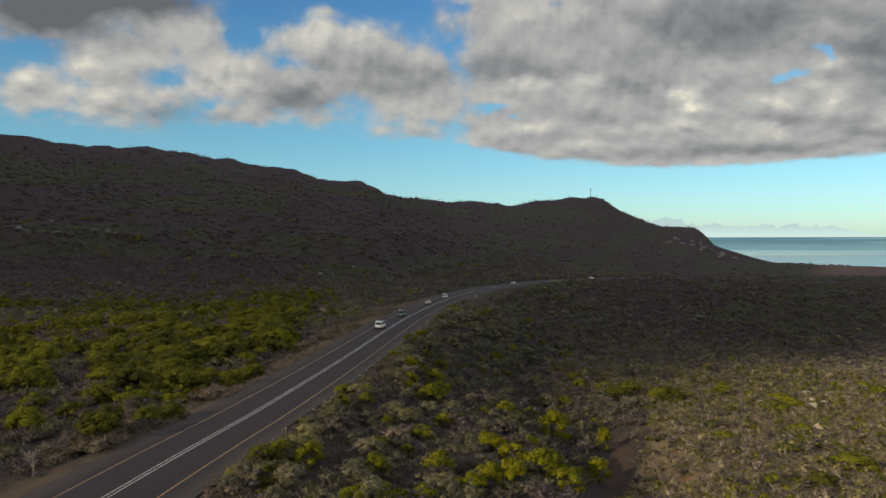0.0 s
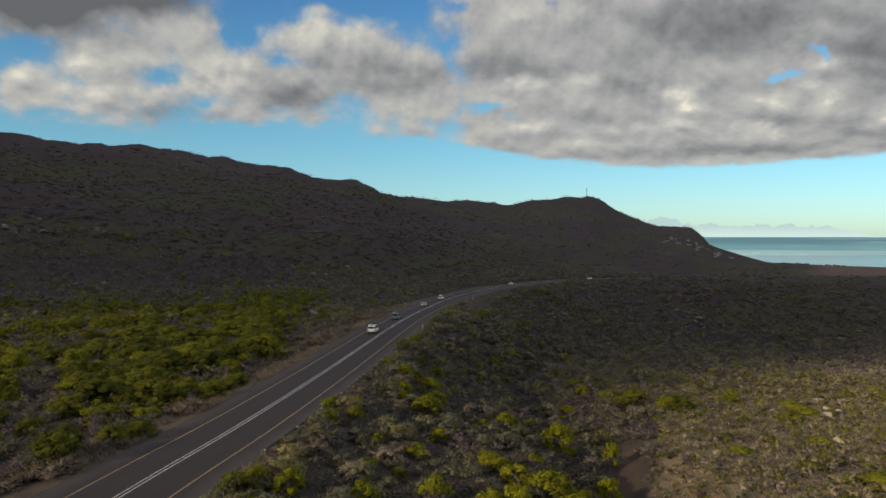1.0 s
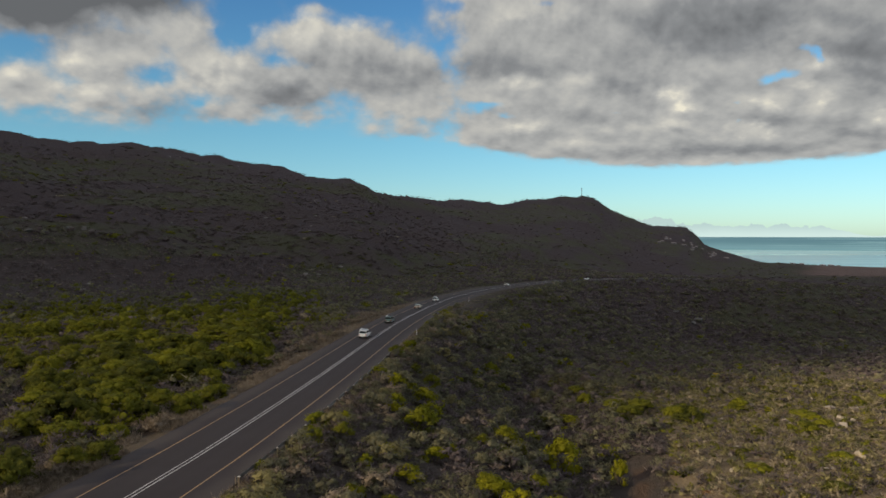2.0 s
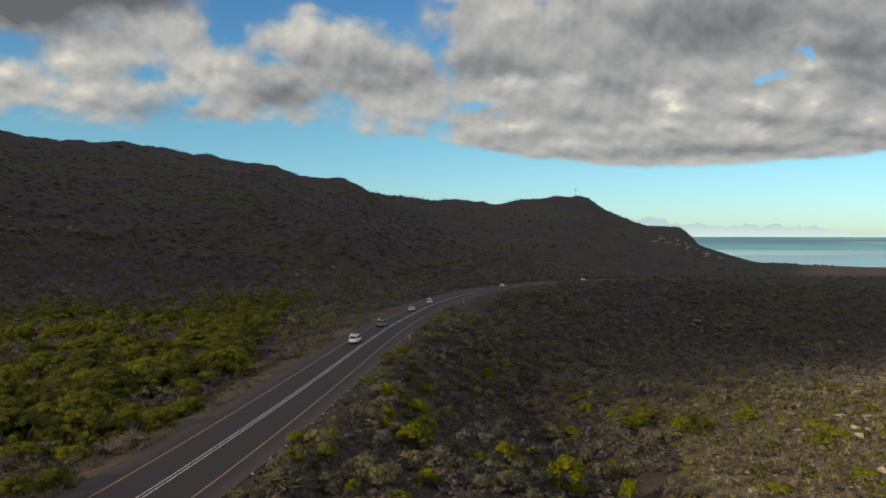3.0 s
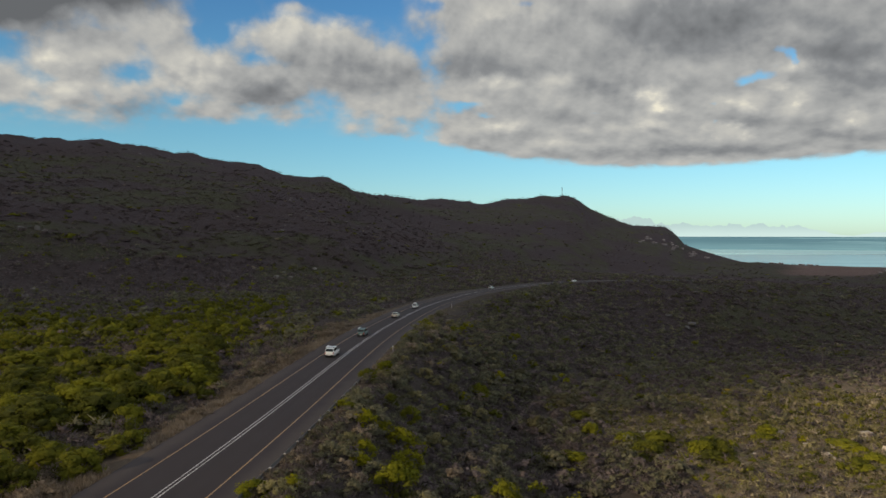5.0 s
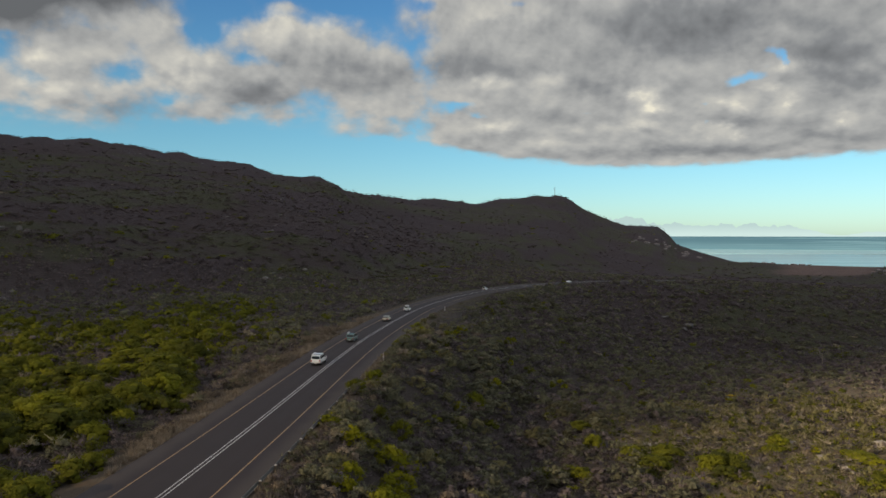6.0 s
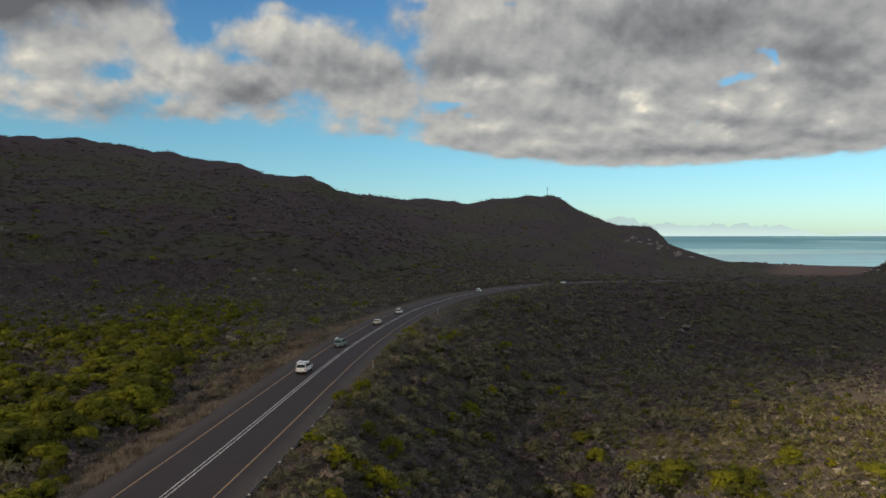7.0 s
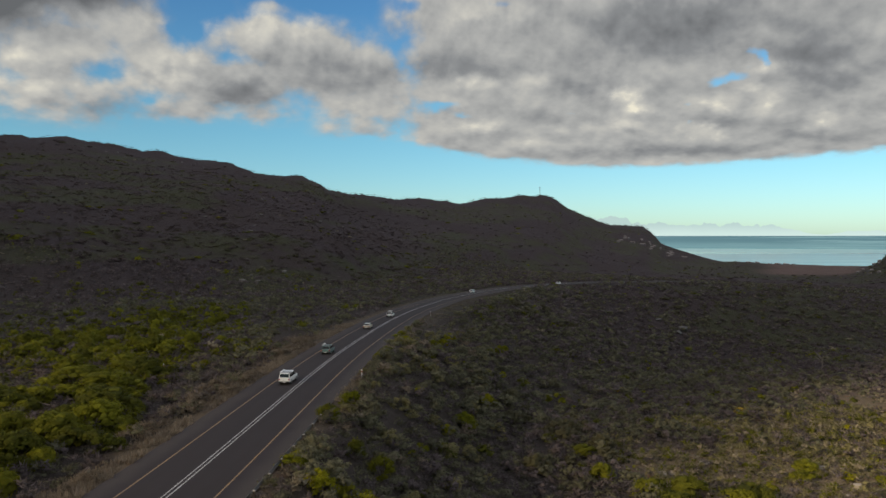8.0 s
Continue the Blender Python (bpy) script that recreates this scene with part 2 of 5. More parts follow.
def ground_material():
    n = material("soil", 0.95)
    p = place(n)
    sand, hill = attribute(n, "sand"), attribute(n, "hill")
    coarse, fine, wide = n.noise(p, 0.35, 5.0), n.noise(p, 4.0, 6.0, 0.65), n.noise(p, 0.035, 4.0)
    dark = n.mix(n.noise(p, 1.1, 6.0, 0.75), (0.036, 0.031, 0.027), (0.092, 0.077, 0.066))
    pale = n.mix(fine, (0.13, 0.100, 0.064), (0.29, 0.228, 0.145))
    red = n.mix(fine, (0.20, 0.10, 0.045), (0.30, 0.17, 0.08))
    pale = n.mix(n.step(coarse, 0.55, 0.75), pale, red)
    scrub = n.mix(n.noise(p, 0.45, 7.0, 0.75), (0.034, 0.026, 0.027), (0.062, 0.048, 0.048))
    scrub = n.mix(n.step(n.noise(p, 0.012, 5.0, 0.6), 0.42, 0.62), scrub, n.mix(n.noise(p, 0.3, 6.0, 0.7), (0.032, 0.024, 0.023), (0.060, 0.045, 0.042)))
    green = n.mix(n.noise(p, 0.6, 5.0, 0.7), (0.034, 0.034, 0.020), (0.062, 0.063, 0.032))
    scrub = n.mix(n.math("MULTIPLY", attribute(n, "belt"), n.step(wide, 0.35, 0.60)), scrub, green)
    base = n.mix(sand, dark, pale)
    base = n.mix(hill, base, scrub)
    field = n.mix(n.noise(p, 0.02, 4.0), (0.090, 0.060, 0.050), (0.15, 0.105, 0.085))
    base = n.mix(attribute(n, "field"), base, field)
    base = n.mix(attribute(n, "track"), base, n.mix(fine, (0.050, 0.036, 0.028), (0.12, 0.080, 0.055)))
    n.put(n.bsdf.inputs["Base Color"], base)
    n.bsdf.inputs["Specular IOR Level"].default_value = 0.1
    relief(n, n.math("ADD", n.math("MULTIPLY", n.noise(p, 0.22, 8.0, 0.66), 2.4), fine), 0.9, 0.6)
    return n.out


def asphalt_material():
    n = material("asphalt", 0.85)
    p = place(n)
    fine, wide = n.noise(p, 30.0, 4.0), n.noise(p, 0.25, 5.0, 0.6)
    base = n.mix(wide, (0.026, 0.022, 0.022), (0.040, 0.034, 0.034))
    base = n.mix(n.math("MULTIPLY", fine, 0.4), base, (0.053, 0.045, 0.044))
    # polished wheel tracks and an oily middle of each lane, across the road
    across = attribute(n, "across")
    track = n.step(n.math("ABSOLUTE", n.math("SUBTRACT", n.math("ABSOLUTE", n.math("SUBTRACT", n.math("ABSOLUTE", across), 1.85)), 0.8)), 0.0, 0.45, 1.0, 0.0)
    base = n.mix(n.math("MULTIPLY", track, 0.35), base, (0.030, 0.026, 0.024))
    edge = n.step(n.math("ADD", n.math("ABSOLUTE", across), n.math("MULTIPLY", wide, 1.4)), 4.6, 6.4)
    base = n.mix(n.math("MULTIPLY", edge, 0.7), base, (0.066, 0.056, 0.050))
    n.put(n.bsdf.inputs["Base Color"], base)
    n.bsdf.inputs["Specular IOR Level"].default_value = 0.15
    relief(n, fine, 0.35, 0.02)
    return n.out


def paint_material(name, colour):
    n = material(name, 0.7)
    p = place(n)
    wear = n.step(n.noise(p, 3.0, 6.0, 0.7), 0.36, 0.66)
    n.put(n.bsdf.inputs["Base Color"], n.mix(n.math("MULTIPLY", wear, 0.75), colour, (0.10, 0.095, 0.09)))
    return n.out


def rock_material(name, low, high, stain):
    n = material(name, 0.9)
    p = place(n)
    a, b = n.noise(p, 1.2, 6.0, 0.65), n.noise(p, 8.0, 5.0, 0.7)
    base = n.mix(a, low, high)
    base = n.mix(n.step(b, 0.55, 0.75), base, stain)
    n.put(n.bsdf.inputs["Base Color"], base)
    relief(n, b, 0.8, 0.08)
    return n.out


def water_material():
    n = material("sea_water", 0.2)
    p = place(n)
    sp = n.node("ShaderNodeSeparateXYZ")
    n.put(sp.inputs[0], p)
    # calm pale water inshore, then a wind line and darker ruffled water with long slicks
    streak = n.noise(n.vec(n.math("MULTIPLY", sp.outputs[0], 0.0006), n.math("MULTIPLY", sp.outputs[1], 0.006)), 1.0, 5.0, 0.6)
    out = n.math("SQRT", n.math("ADD", n.math("MULTIPLY", sp.outputs[0], sp.outputs[0]), n.math("MULTIPLY", sp.outputs[1], sp.outputs[1])))
    windy = n.step(n.math("ADD", out, n.math("MULTIPLY", n.math("SUBTRACT", streak, 0.5), 500.0)), 3720.0, 3800.0)
    calm = n.mix(n.step(streak, 0.4, 0.62), (0.27, 0.55, 0.56), (0.30, 0.59, 0.59))
    ruffled = n.mix(n.step(streak, 0.42, 0.60), (0.18, 0.37, 0.42), (0.27, 0.47, 0.50))
    n.put(n.bsdf.inputs["Base Color"], n.mix(windy, calm, ruffled))
    n.put(n.bsdf.inputs["Roughness"], n.math("ADD", n.math("MULTIPLY", streak, 0.25), n.math("ADD", n.math("MULTIPLY", windy, 0.2), 0.10)))
    n.bsdf.inputs["Specular IOR Level"].default_value = 0.5
    relief(n, n.noise(p, 0.15, 3.0), 0.08, 1.0)
    return n.out


# self-glowing backdrop colour with the distance haze painted in
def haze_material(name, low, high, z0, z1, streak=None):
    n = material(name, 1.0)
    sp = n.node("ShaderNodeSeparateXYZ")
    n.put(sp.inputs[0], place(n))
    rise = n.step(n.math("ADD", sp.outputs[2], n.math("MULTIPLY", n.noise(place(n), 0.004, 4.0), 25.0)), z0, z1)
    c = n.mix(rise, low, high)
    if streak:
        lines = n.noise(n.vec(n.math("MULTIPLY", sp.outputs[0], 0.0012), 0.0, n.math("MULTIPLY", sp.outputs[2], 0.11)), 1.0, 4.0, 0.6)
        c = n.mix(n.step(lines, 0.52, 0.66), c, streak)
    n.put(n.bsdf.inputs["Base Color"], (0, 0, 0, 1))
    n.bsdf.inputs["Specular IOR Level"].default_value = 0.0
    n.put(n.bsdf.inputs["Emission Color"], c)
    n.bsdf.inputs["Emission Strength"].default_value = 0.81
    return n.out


SOIL, ASPHALT, WATER = ground_material(), asphalt_material(), water_material()
ROCK = rock_material("sandstone", (0.19, 0.16, 0.125), (0.36, 0.32, 0.26), (0.10, 0.086, 0.07))
PALE_ROCK = rock_material("grey_sandstone", (0.13, 0.12, 0.11), (0.26, 0.24, 0.22), (0.08, 0.07, 0.065))
GREY_ROCK = rock_material("lichen_rock", (0.07, 0.065, 0.06), (0.15, 0.14, 0.13), (0.045, 0.04, 0.036))
WHITE_LINE, YELLOW_LINE = paint_material("white_road_paint", (0.46, 0.45, 0.43)), paint_material("yellow_road_paint", (0.30, 0.175, 0.055))
GREEN = leaf("green_leaves", (0.056, 0.062, 0.016), (0.205, 0.206, 0.018), (0.29, 0.265, 0.024), 0.25)
YELLOW_GREEN = leaf("yellow_green_leaves", (0.125, 0.136, 0.014), (0.262, 0.250, 0.013), (0.35, 0.31, 0.024), 0.3)
BROWN = leaf("brown_twigs", (0.106, 0.087, 0.086), (0.184, 0.153, 0.148), (0.25, 0.21, 0.195), 0.30)
# a lighter OLIVE: the terrace's sunlight is put into the leaf colour
LIT_SAGE = leaf("lit_sage_leaves", (0.150, 0.140, 0.068), (0.285, 0.255, 0.120), (0.37, 0.32, 0.17), 0.30)
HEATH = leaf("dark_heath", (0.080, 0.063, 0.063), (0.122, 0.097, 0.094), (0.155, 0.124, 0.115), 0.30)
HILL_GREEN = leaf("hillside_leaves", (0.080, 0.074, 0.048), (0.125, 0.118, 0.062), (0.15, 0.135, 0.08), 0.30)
OLIVE = leaf("olive_leaves", (0.112, 0.110, 0.076), (0.205, 0.195, 0.116), (0.25, 0.23, 0.15), 0.30)
GREY = leaf("grey_scrub", (0.20, 0.170, 0.120), (0.37, 0.315, 0.220), (0.47, 0.405, 0.29), 0.35)
STRAW = leaf("dry_grass", (0.15, 0.120, 0.088), (0.30, 0.248, 0.185), (0.42, 0.35, 0.26), 0.30)
BARK = plain("bark", (0.10, 0.08, 0.06), 0.9, grain=0.4)
DEAD_WOOD = plain("dead_wood", (0.20, 0.175, 0.15), 0.9, grain=0.3)
FLOWER = leaf("yellow_blossom", (0.224, 0.176, 0.018), (0.476, 0.324, 0.018), (0.588, 0.405, 0.024), 0.5)
PALE_TIMBER = plain("pale_timber", (0.34, 0.32, 0.29), 0.9, grain=0.3)
WHITE_PAINT = plain("white_paint", (0.72, 0.71, 0.68), 0.6, grain=0.12)
DULL_STEEL = plain("dull_steel", (0.10, 0.10, 0.095), 0.6, 0.4, grain=0.3)
RED_PAINT, GALVANISED = plain("red_paint", (0.40, 0.05, 0.04), 0.6), plain("galvanised_steel", (0.45, 0.46, 0.47), 0.5, 0.7)


def car_paint(name, colour):
    n = material(name, 0.35)
    c = n.node("ShaderNodeTexCoord").outputs["Object"]
    dust = n.step(n.noise(c, 2.5, 5.0), 0.4, 0.8)
    n.put(n.bsdf.inputs["Base Color"], n.mix(n.math("MULTIPLY", dust, 0.25), colour, (0.30, 0.26, 0.21)))
    n.bsdf.inputs["Coat Weight"].default_value = 0.5
    return n.out


WHITE_CAR, TEAL_CAR, BEIGE_CAR = car_paint("white_car_paint", (0.80, 0.79, 0.76)), car_paint("teal_car_paint", (0.09, 0.17, 0.16)), car_paint("beige_car_paint", (0.52, 0.45, 0.34))
LOAD_PALE = plain("pale_cover", (0.55, 0.54, 0.52), 0.7)
CAR_GLASS, DARK_TRIM, RUBBER = plain("dark_glass", (0.015, 0.017, 0.018), 0.06), plain("black_trim", (0.025, 0.025, 0.026), 0.6), plain("rubber", (0.02, 0.02, 0.02), 0.85)
ALLOY, TAIL_RED, LAMP_GLASS = plain("alloy", (0.55, 0.55, 0.56), 0.35, 0.8), plain("red_lens", (0.35, 0.02, 0.02), 0.2), plain("clear_lens", (0.75, 0.76, 0.78), 0.15)
HOUSE_WALL, HOUSE_ROOF = plain("house_plaster", (0.17, 0.16, 0.15), 0.9, grain=0.2, scale=0.4), plain("roof_sheet", (0.24, 0.20, 0.18), 0.8, grain=0.3, scale=0.5)
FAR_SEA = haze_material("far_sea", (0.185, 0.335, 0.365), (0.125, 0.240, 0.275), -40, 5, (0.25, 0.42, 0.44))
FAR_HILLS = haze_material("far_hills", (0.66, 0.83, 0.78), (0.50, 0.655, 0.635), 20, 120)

# ---------------------------------------------------------------- lie of the land
def smooth(a, b, x):
    q = np.clip((x - a) / (b - a), 0, 1)
    return q * q * (3 - 2 * q)


LATTICE = np.random.RandomState(5).rand(64, 64)


def value_noise(x, y):
    i, j = np.floor(x).astype(int), np.floor(y).astype(int)
    u, v = x - i, y - j
    u, v = u * u * (3 - 2 * u), v * v * (3 - 2 * v)
    g = lambda a, b: LATTICE[a % 64, b % 64]
    return (g(i, j) * (1 - u) + g(i + 1, j) * u) * (1 - v) + (g(i, j + 1) * (1 - u) + g(i + 1, j + 1) * u) * v


def rough(x, y, size, octaves=4, gain=0.5):
    """Noise about 0, within about one."""
    x, y = np.asarray(x, float), np.asarray(y, float)
    out, amp = 0.0, 1.0
    for k in range(octaves):
        out = out + amp * (2 * value_noise(x / size + 17.3 * k, y / size - 9.1 * k) - 1)
        size, amp = size / 2.03, amp * gain
    return out


# the road's middle line: x, y, height
ROAD = np.array([(-46, -45, 0), (-29.4, 38, 0), (-22.9, 67, 0), (-16.9, 97, 0), (-7.9, 146, 0), (-1.6, 176, -0.2), (7.8, 215, -0.7),
                 (18, 248, -1.2), (35, 292, -2.1), (62, 338, -2.9), (100, 385, -4.2), (150, 430, -6.5), (230, 490, -11), (400, 590, -24),
                 (760, 800, -42), (1500, 1200, -56)], float)
ROAD_END = 12 * 14                  # the paved part that shows


def spline(points, per=14):
    p = np.vstack([2 * points[0] - points[1], points, 2 * points[-1] - points[-2]])
    out = []
    for a, b, c, d in zip(p[:-3], p[1:-2], p[2:-1], p[3:]):
        for t in np.arange(per) / per:
            out.append(0.5 * (2 * b + (c - a) * t + (2 * a - 5 * b + 4 * c - d) * t**2 + (3 * b - a - 3 * c + d) * t**3))
    return np.array(out + [p[-2]])


LINE = spline(ROAD)
TANGENT = np.gradient(LINE[:, :2], axis=0)
TANGENT /= np.linalg.norm(TANGENT, axis=1)[:, None]
RIGHT = np.stack([TANGENT[:, 1], -TANGENT[:, 0]], 1)


def from_road(x, y):
    """Metres to the right of the road's middle line, and the road's height there."""
    x, y = np.atleast_1d(x).astype(float), np.atleast_1d(y).astype(float)
    side, height = np.empty_like(x), np.empty_like(x)
    for a in range(0, len(x), 20000):
        d = np.stack([x[a:a + 20000], y[a:a + 20000]], 1)[:, None] - LINE[None, :, :2]
        k = (d**2).sum(2).argmin(1)
        near = d[np.arange(len(k)), k]
        far = np.hypot(near[:, 0], near[:, 1])
        side[a:a + 20000] = np.sign((near * RIGHT[k]).sum(1)) * far
        height[a:a + 20000] = LINE[k, 2]
    return side, height


# the crest of the hills round the valley: azimuth, elevation above eye level, distance
HUB = (-8.0, -14.0)
CREST_AZ = [-80, -45, -27.3, -25.68, -25.2, -24.07, -22.42, -22.02, -20.71, -20.19, -18.95, -18.23, -17.32, -15.27, -14.13, -13.55, -12.77, -11.78, -10.59, -8.97, -7.74, -7.33, -6.09, -4.62, -2.52,
            -1.45, -0.94, 0.67, 3.26, 4.13, 4.99, 6.51, 7.6, 8.9, 9.98, 10.84, 11.92, 12.77, 13.29, 14.05, 14.69, 15.19, 15.95, 16.58, 17.0, 18.24, 19.07, 20.09, 21.9, 22.7, 23.4, 23.72, 24.81, 26.08,
            27.1, 28.21, 29.3, 30.4]
CREST_EL = [6.0, 6.9, 7.0, 6.84, 6.88, 6.59, 6.47, 6.35, 6.54, 6.41, 6.56, 6.6, 6.45, 6.18, 6.03, 5.89, 5.96, 5.7, 5.45, 5.41, 5.15, 4.94, 4.55, 4.4, 4.26, 3.84, 3.46, 3.18, 2.94, 2.77, 2.86, 2.82,
            2.65, 2.43, 2.69, 2.82, 2.86, 2.89, 3.11, 3.02, 2.97, 3.13, 2.83, 2.4, 2.06, 1.54, 1.16, 0.78, 0.77, 0.6, -0.06, -0.56, -0.96, -1.36, -1.67, -1.89, -2.03, -2.13]
CREST_R = [900, 950, 1000, 1000, 1000, 1000, 1030, 1040, 1060, 1060, 1080, 1090, 1100, 1140, 1150, 1150, 1150, 1130, 1100, 1080, 1050, 1040, 1020, 1000, 980, 960, 960, 1100, 1350, 1450, 1550, 1650,
           1700, 1750, 1850, 1920, 2000, 2080, 2100, 2140, 2170, 2200, 2220, 2240, 2250, 2300, 2350, 2400, 2480, 2500, 2480, 2460, 2400, 2350, 2300, 2230, 2170, 2120]
SEA = -62.0


def terrain(x, y):
    x, y = np.atleast_1d(x).astype(float), np.atleast_1d(y).astype(float)
    side, road_z = from_road(x, y)
    dx, dy = x - HUB[0], y - HUB[1]
    r, a = np.hypot(dx, dy), np.degrees(np.arctan2(dx, dy))
    # left of the road a shelf, to its right the ground falls away into the valley
    left = road_z - 0.5 + 0.35 * rough(x, y, 30) + 0.004 * np.clip(-side - 20, 0, 400)
    fall = -0.1 - 0.0836 * np.clip(x, -40, 220) - 0.0573 * np.clip(y, -100, 330)
    fall = np.where(fall < -28, -28 + (fall + 28) * 0.45, fall) - np.clip(r - 400, 0, 2200) * 0.0135
    gully = -3.4 * np.exp(-((x - 15 - 0.06 * (y - 70)) / 8.5) ** 2) * smooth(40, 60, y) * smooth(150, 105, y)
    right = fall + gully + 0.5 * rough(x, y, 22) + 0.25 * rough(x + 90, y, 6, 3)
    far = np.hypot(x, y)
    z = left + (np.minimum(right, left + 1) - left) * smooth(6.5, 20.0 + 0.40 * np.clip(y - 120, 0, 400), side) * smooth(-60, 20, y)
    z = z - 0.5 * smooth(2.2, 0.9, from_track(x, y))
    # hills
    ca, el, cr = np.array(CREST_AZ), np.array(CREST_EL), np.array(CREST_R, float)
    R = np.interp(a, ca, cr)
    top = 18.6 + R * np.tan(np.radians(np.interp(a, ca, el)))
    foot = np.interp(a, [-60, -20, 0, 10, 20, 29], [200, 230, 330, 520, 900, 1500])
    floor_top = np.interp(a, [-60, -5, 10, 20, 29], [2, 2, -12, -30, -55])
    q = np.clip((r - foot) / (R - foot), 0, 1)
    rise = q**1.25 * (1 + 0.10 * np.sin(q * 9.0 + a * 0.35) * q * (1 - q) * 2)
    on = smooth(35, 28.9, a) * smooth(-140, -80, a)
    lumpy = smooth(0, 0.3, q)
    bulge = (4.5 * rough(x, y, 160, 4) + 1.0 * rough(x, y, 45, 3)) * lumpy * (1 - 0.95 * smooth(0.80, 1.0, q))
    crag = (2.2 * np.maximum(rough(x, y, 20, 3), -0.2) - 0.3) * smooth(0.93, 1.0, q)
    past = np.clip((r - R) / 500, 0, 4)
    hill = floor_top + (top - floor_top) * rise - past * 60
    mixed = smooth(0.0, 0.25, q) * on
    z = z + (np.maximum(hill, z - 200 * (past > 0)) - z) * mixed + (bulge + crag) * on
    # a low built-up spur at the shore
    z = z + 110 * np.exp(-((a - 40.5) / 2.7) ** 2 - ((r - 1350) / 260) ** 2)
    # towards the water
    coast = np.interp(a, [22, 24, 26, 28.2, 30.4], [2560, 2440, 2380, 2260, 2100])
    z = np.where(a > 22, np.where(r > coast - 50, np.minimum(z, np.maximum(SEA, np.where(a < 30, z, SEA)) + (coast - r) * 0.05), z), z)
    z = np.where((a > 22) & (r > coast + 60), np.minimum(z, SEA - 2), z)
    # verges, and the bed under the road
    bank = road_z - 0.12 - 0.02 * np.clip(np.abs(side) - 6, 0, 3)
    z = bank + (z - bank) * smooth(6.6, 10.5, np.abs(side))
    z = np.where(np.abs(side) < 6.3, np.minimum(z, road_z - 0.25), z)
    return z


TRACK = np.array([(8, 46), (13.8, 60), (17.6, 70), (20.4, 78.4), (22.6, 84.0)], float)


def from_track(x, y):
    """Metres from the middle of the worn earth track in the gully."""
    best = np.full(np.shape(x), 1e9)
    for a, b in zip(TRACK, TRACK[1:]):
        d = b - a
        t = np.clip(((x - a[0]) * d[0] + (y - a[1]) * d[1]) / (d @ d), 0, 1)
        best = np.minimum(best, np.hypot(x - a[0] - t * d[0], y - a[1] - t * d[1]))
    return best


def sand_and_sun(x, y):
    """Pale open soil on the terrace across the gully, its edges drawn to the sunlit area, and on the verges."""
    side, _ = from_road(x, y)
    patch = smooth(-0.5, 2.5, x - 16.6 - 0.39 * np.clip(y - 64, -30, 32) + 1.2 * rough(x, y, 12, 2)) * smooth(10, -10, y - 108 - 1.08 * (x - 22) + 16 * rough(x, y, 18, 3)) * smooth(270, 210, y) * smooth(20, 40, y) * smooth(200, 140, x)
    verge = smooth(11, 7, np.abs(side) + rough(x, y, 6, 2)) * np.where(side > 0, 0.25, 0.5)
    return np.clip(patch + verge, 0, 1)


def shrub_belt(x, y, z):
    """Belts of greener shrubs that follow the hillside."""
    return smooth(0.0, 0.16, rough(0.35 * x + 0.1 * y, 4.0 * z, 60, 3))


def mesh_from(name, verts, faces, mat, attributes=(), smooth_shade=False, normals=None):
    """One mesh from arrays: verts (n, 3), faces (m, k)."""
    me = bpy.data.meshes.new(name)
    verts, faces = np.asarray(verts, np.float32), np.asarray(faces, np.int32)
    me.vertices.add(len(verts))
    me.vertices.foreach_set("co", verts.ravel())
    me.loops.add(faces.size)
    me.loops.foreach_set("vertex_index", faces.ravel())
    me.polygons.add(len(faces))
    me.polygons.foreach_set("loop_start", np.arange(0, faces.size, faces.shape[1], dtype=np.int32))
    for key, values in attributes:
        me.attributes.new(key, "FLOAT", "POINT").data.foreach_set("value", np.asarray(values, np.float32))
    me.update(calc_edges=True)
    if smooth_shade:
        me.polygons.foreach_set("use_smooth", np.ones(len(faces), bool))
    if normals is not None:
        # foliage is lit as the round clump that it is part of
        me.polygons.foreach_set("use_smooth", np.ones(len(faces), bool))
        me.normals_split_custom_set_from_vertices(np.asarray(normals, np.float32))
    me.materials.append(mat)
    return me


def grid_faces(rows, cols):
    k = np.arange(rows - 1)[:, None] * cols + np.arange(cols - 1)[None]
    return np.stack([k, k + 1, k + cols + 1, k + cols], -1).reshape(-1, 4)


# ground: one sheet in rings round the flight, fine where the view goes
angles = np.concatenate([np.arange(-180, -48, 6.0), np.arange(-48, 56, 0.42), np.arange(56, 181, 6.0)])
radii = np.concatenate([[1.0], 12 * 1.0165 ** np.arange(0, 352)])
rr, aa = np.meshgrid(radii, np.radians(angles), indexing="ij")
gx, gy = (HUB[0] + rr * np.sin(aa)).ravel(), (HUB[1] + rr * np.cos(aa)).ravel()
gz = terrain(gx, gy)
hillness = smooth(170, 420, np.hypot(gx - HUB[0], gy - HUB[1]))
bearing, reach = np.degrees(np.arctan2(gx - HUB[0], gy - HUB[1])), np.hypot(gx - HUB[0], gy - HUB[1])
farmland = smooth(29.5, 31.5, bearing + 0.5 * rough(gx, gy, 120, 2)) * smooth(37, 35.6, bearing) * smooth(1250, 1420, reach + 60 * rough(gx, gy, 150, 2))
ground = new("ground", mesh_from("ground", np.stack([gx, gy, gz], 1), grid_faces(len(radii), len(angles))[:, ::-1], SOIL,
                                 [("belt", shrub_belt(gx, gy, gz)), ("sand", sand_and_sun(gx, gy)), ("hill", hillness), ("field", farmland), ("track", smooth(1.1, 0.2, from_track(gx, gy) + 0.8 * rough(gx, gy, 3, 3)))], True))
tagged(ground, "brown stony soil of a scrub-covered valley and hills", "ground", kind="structure")

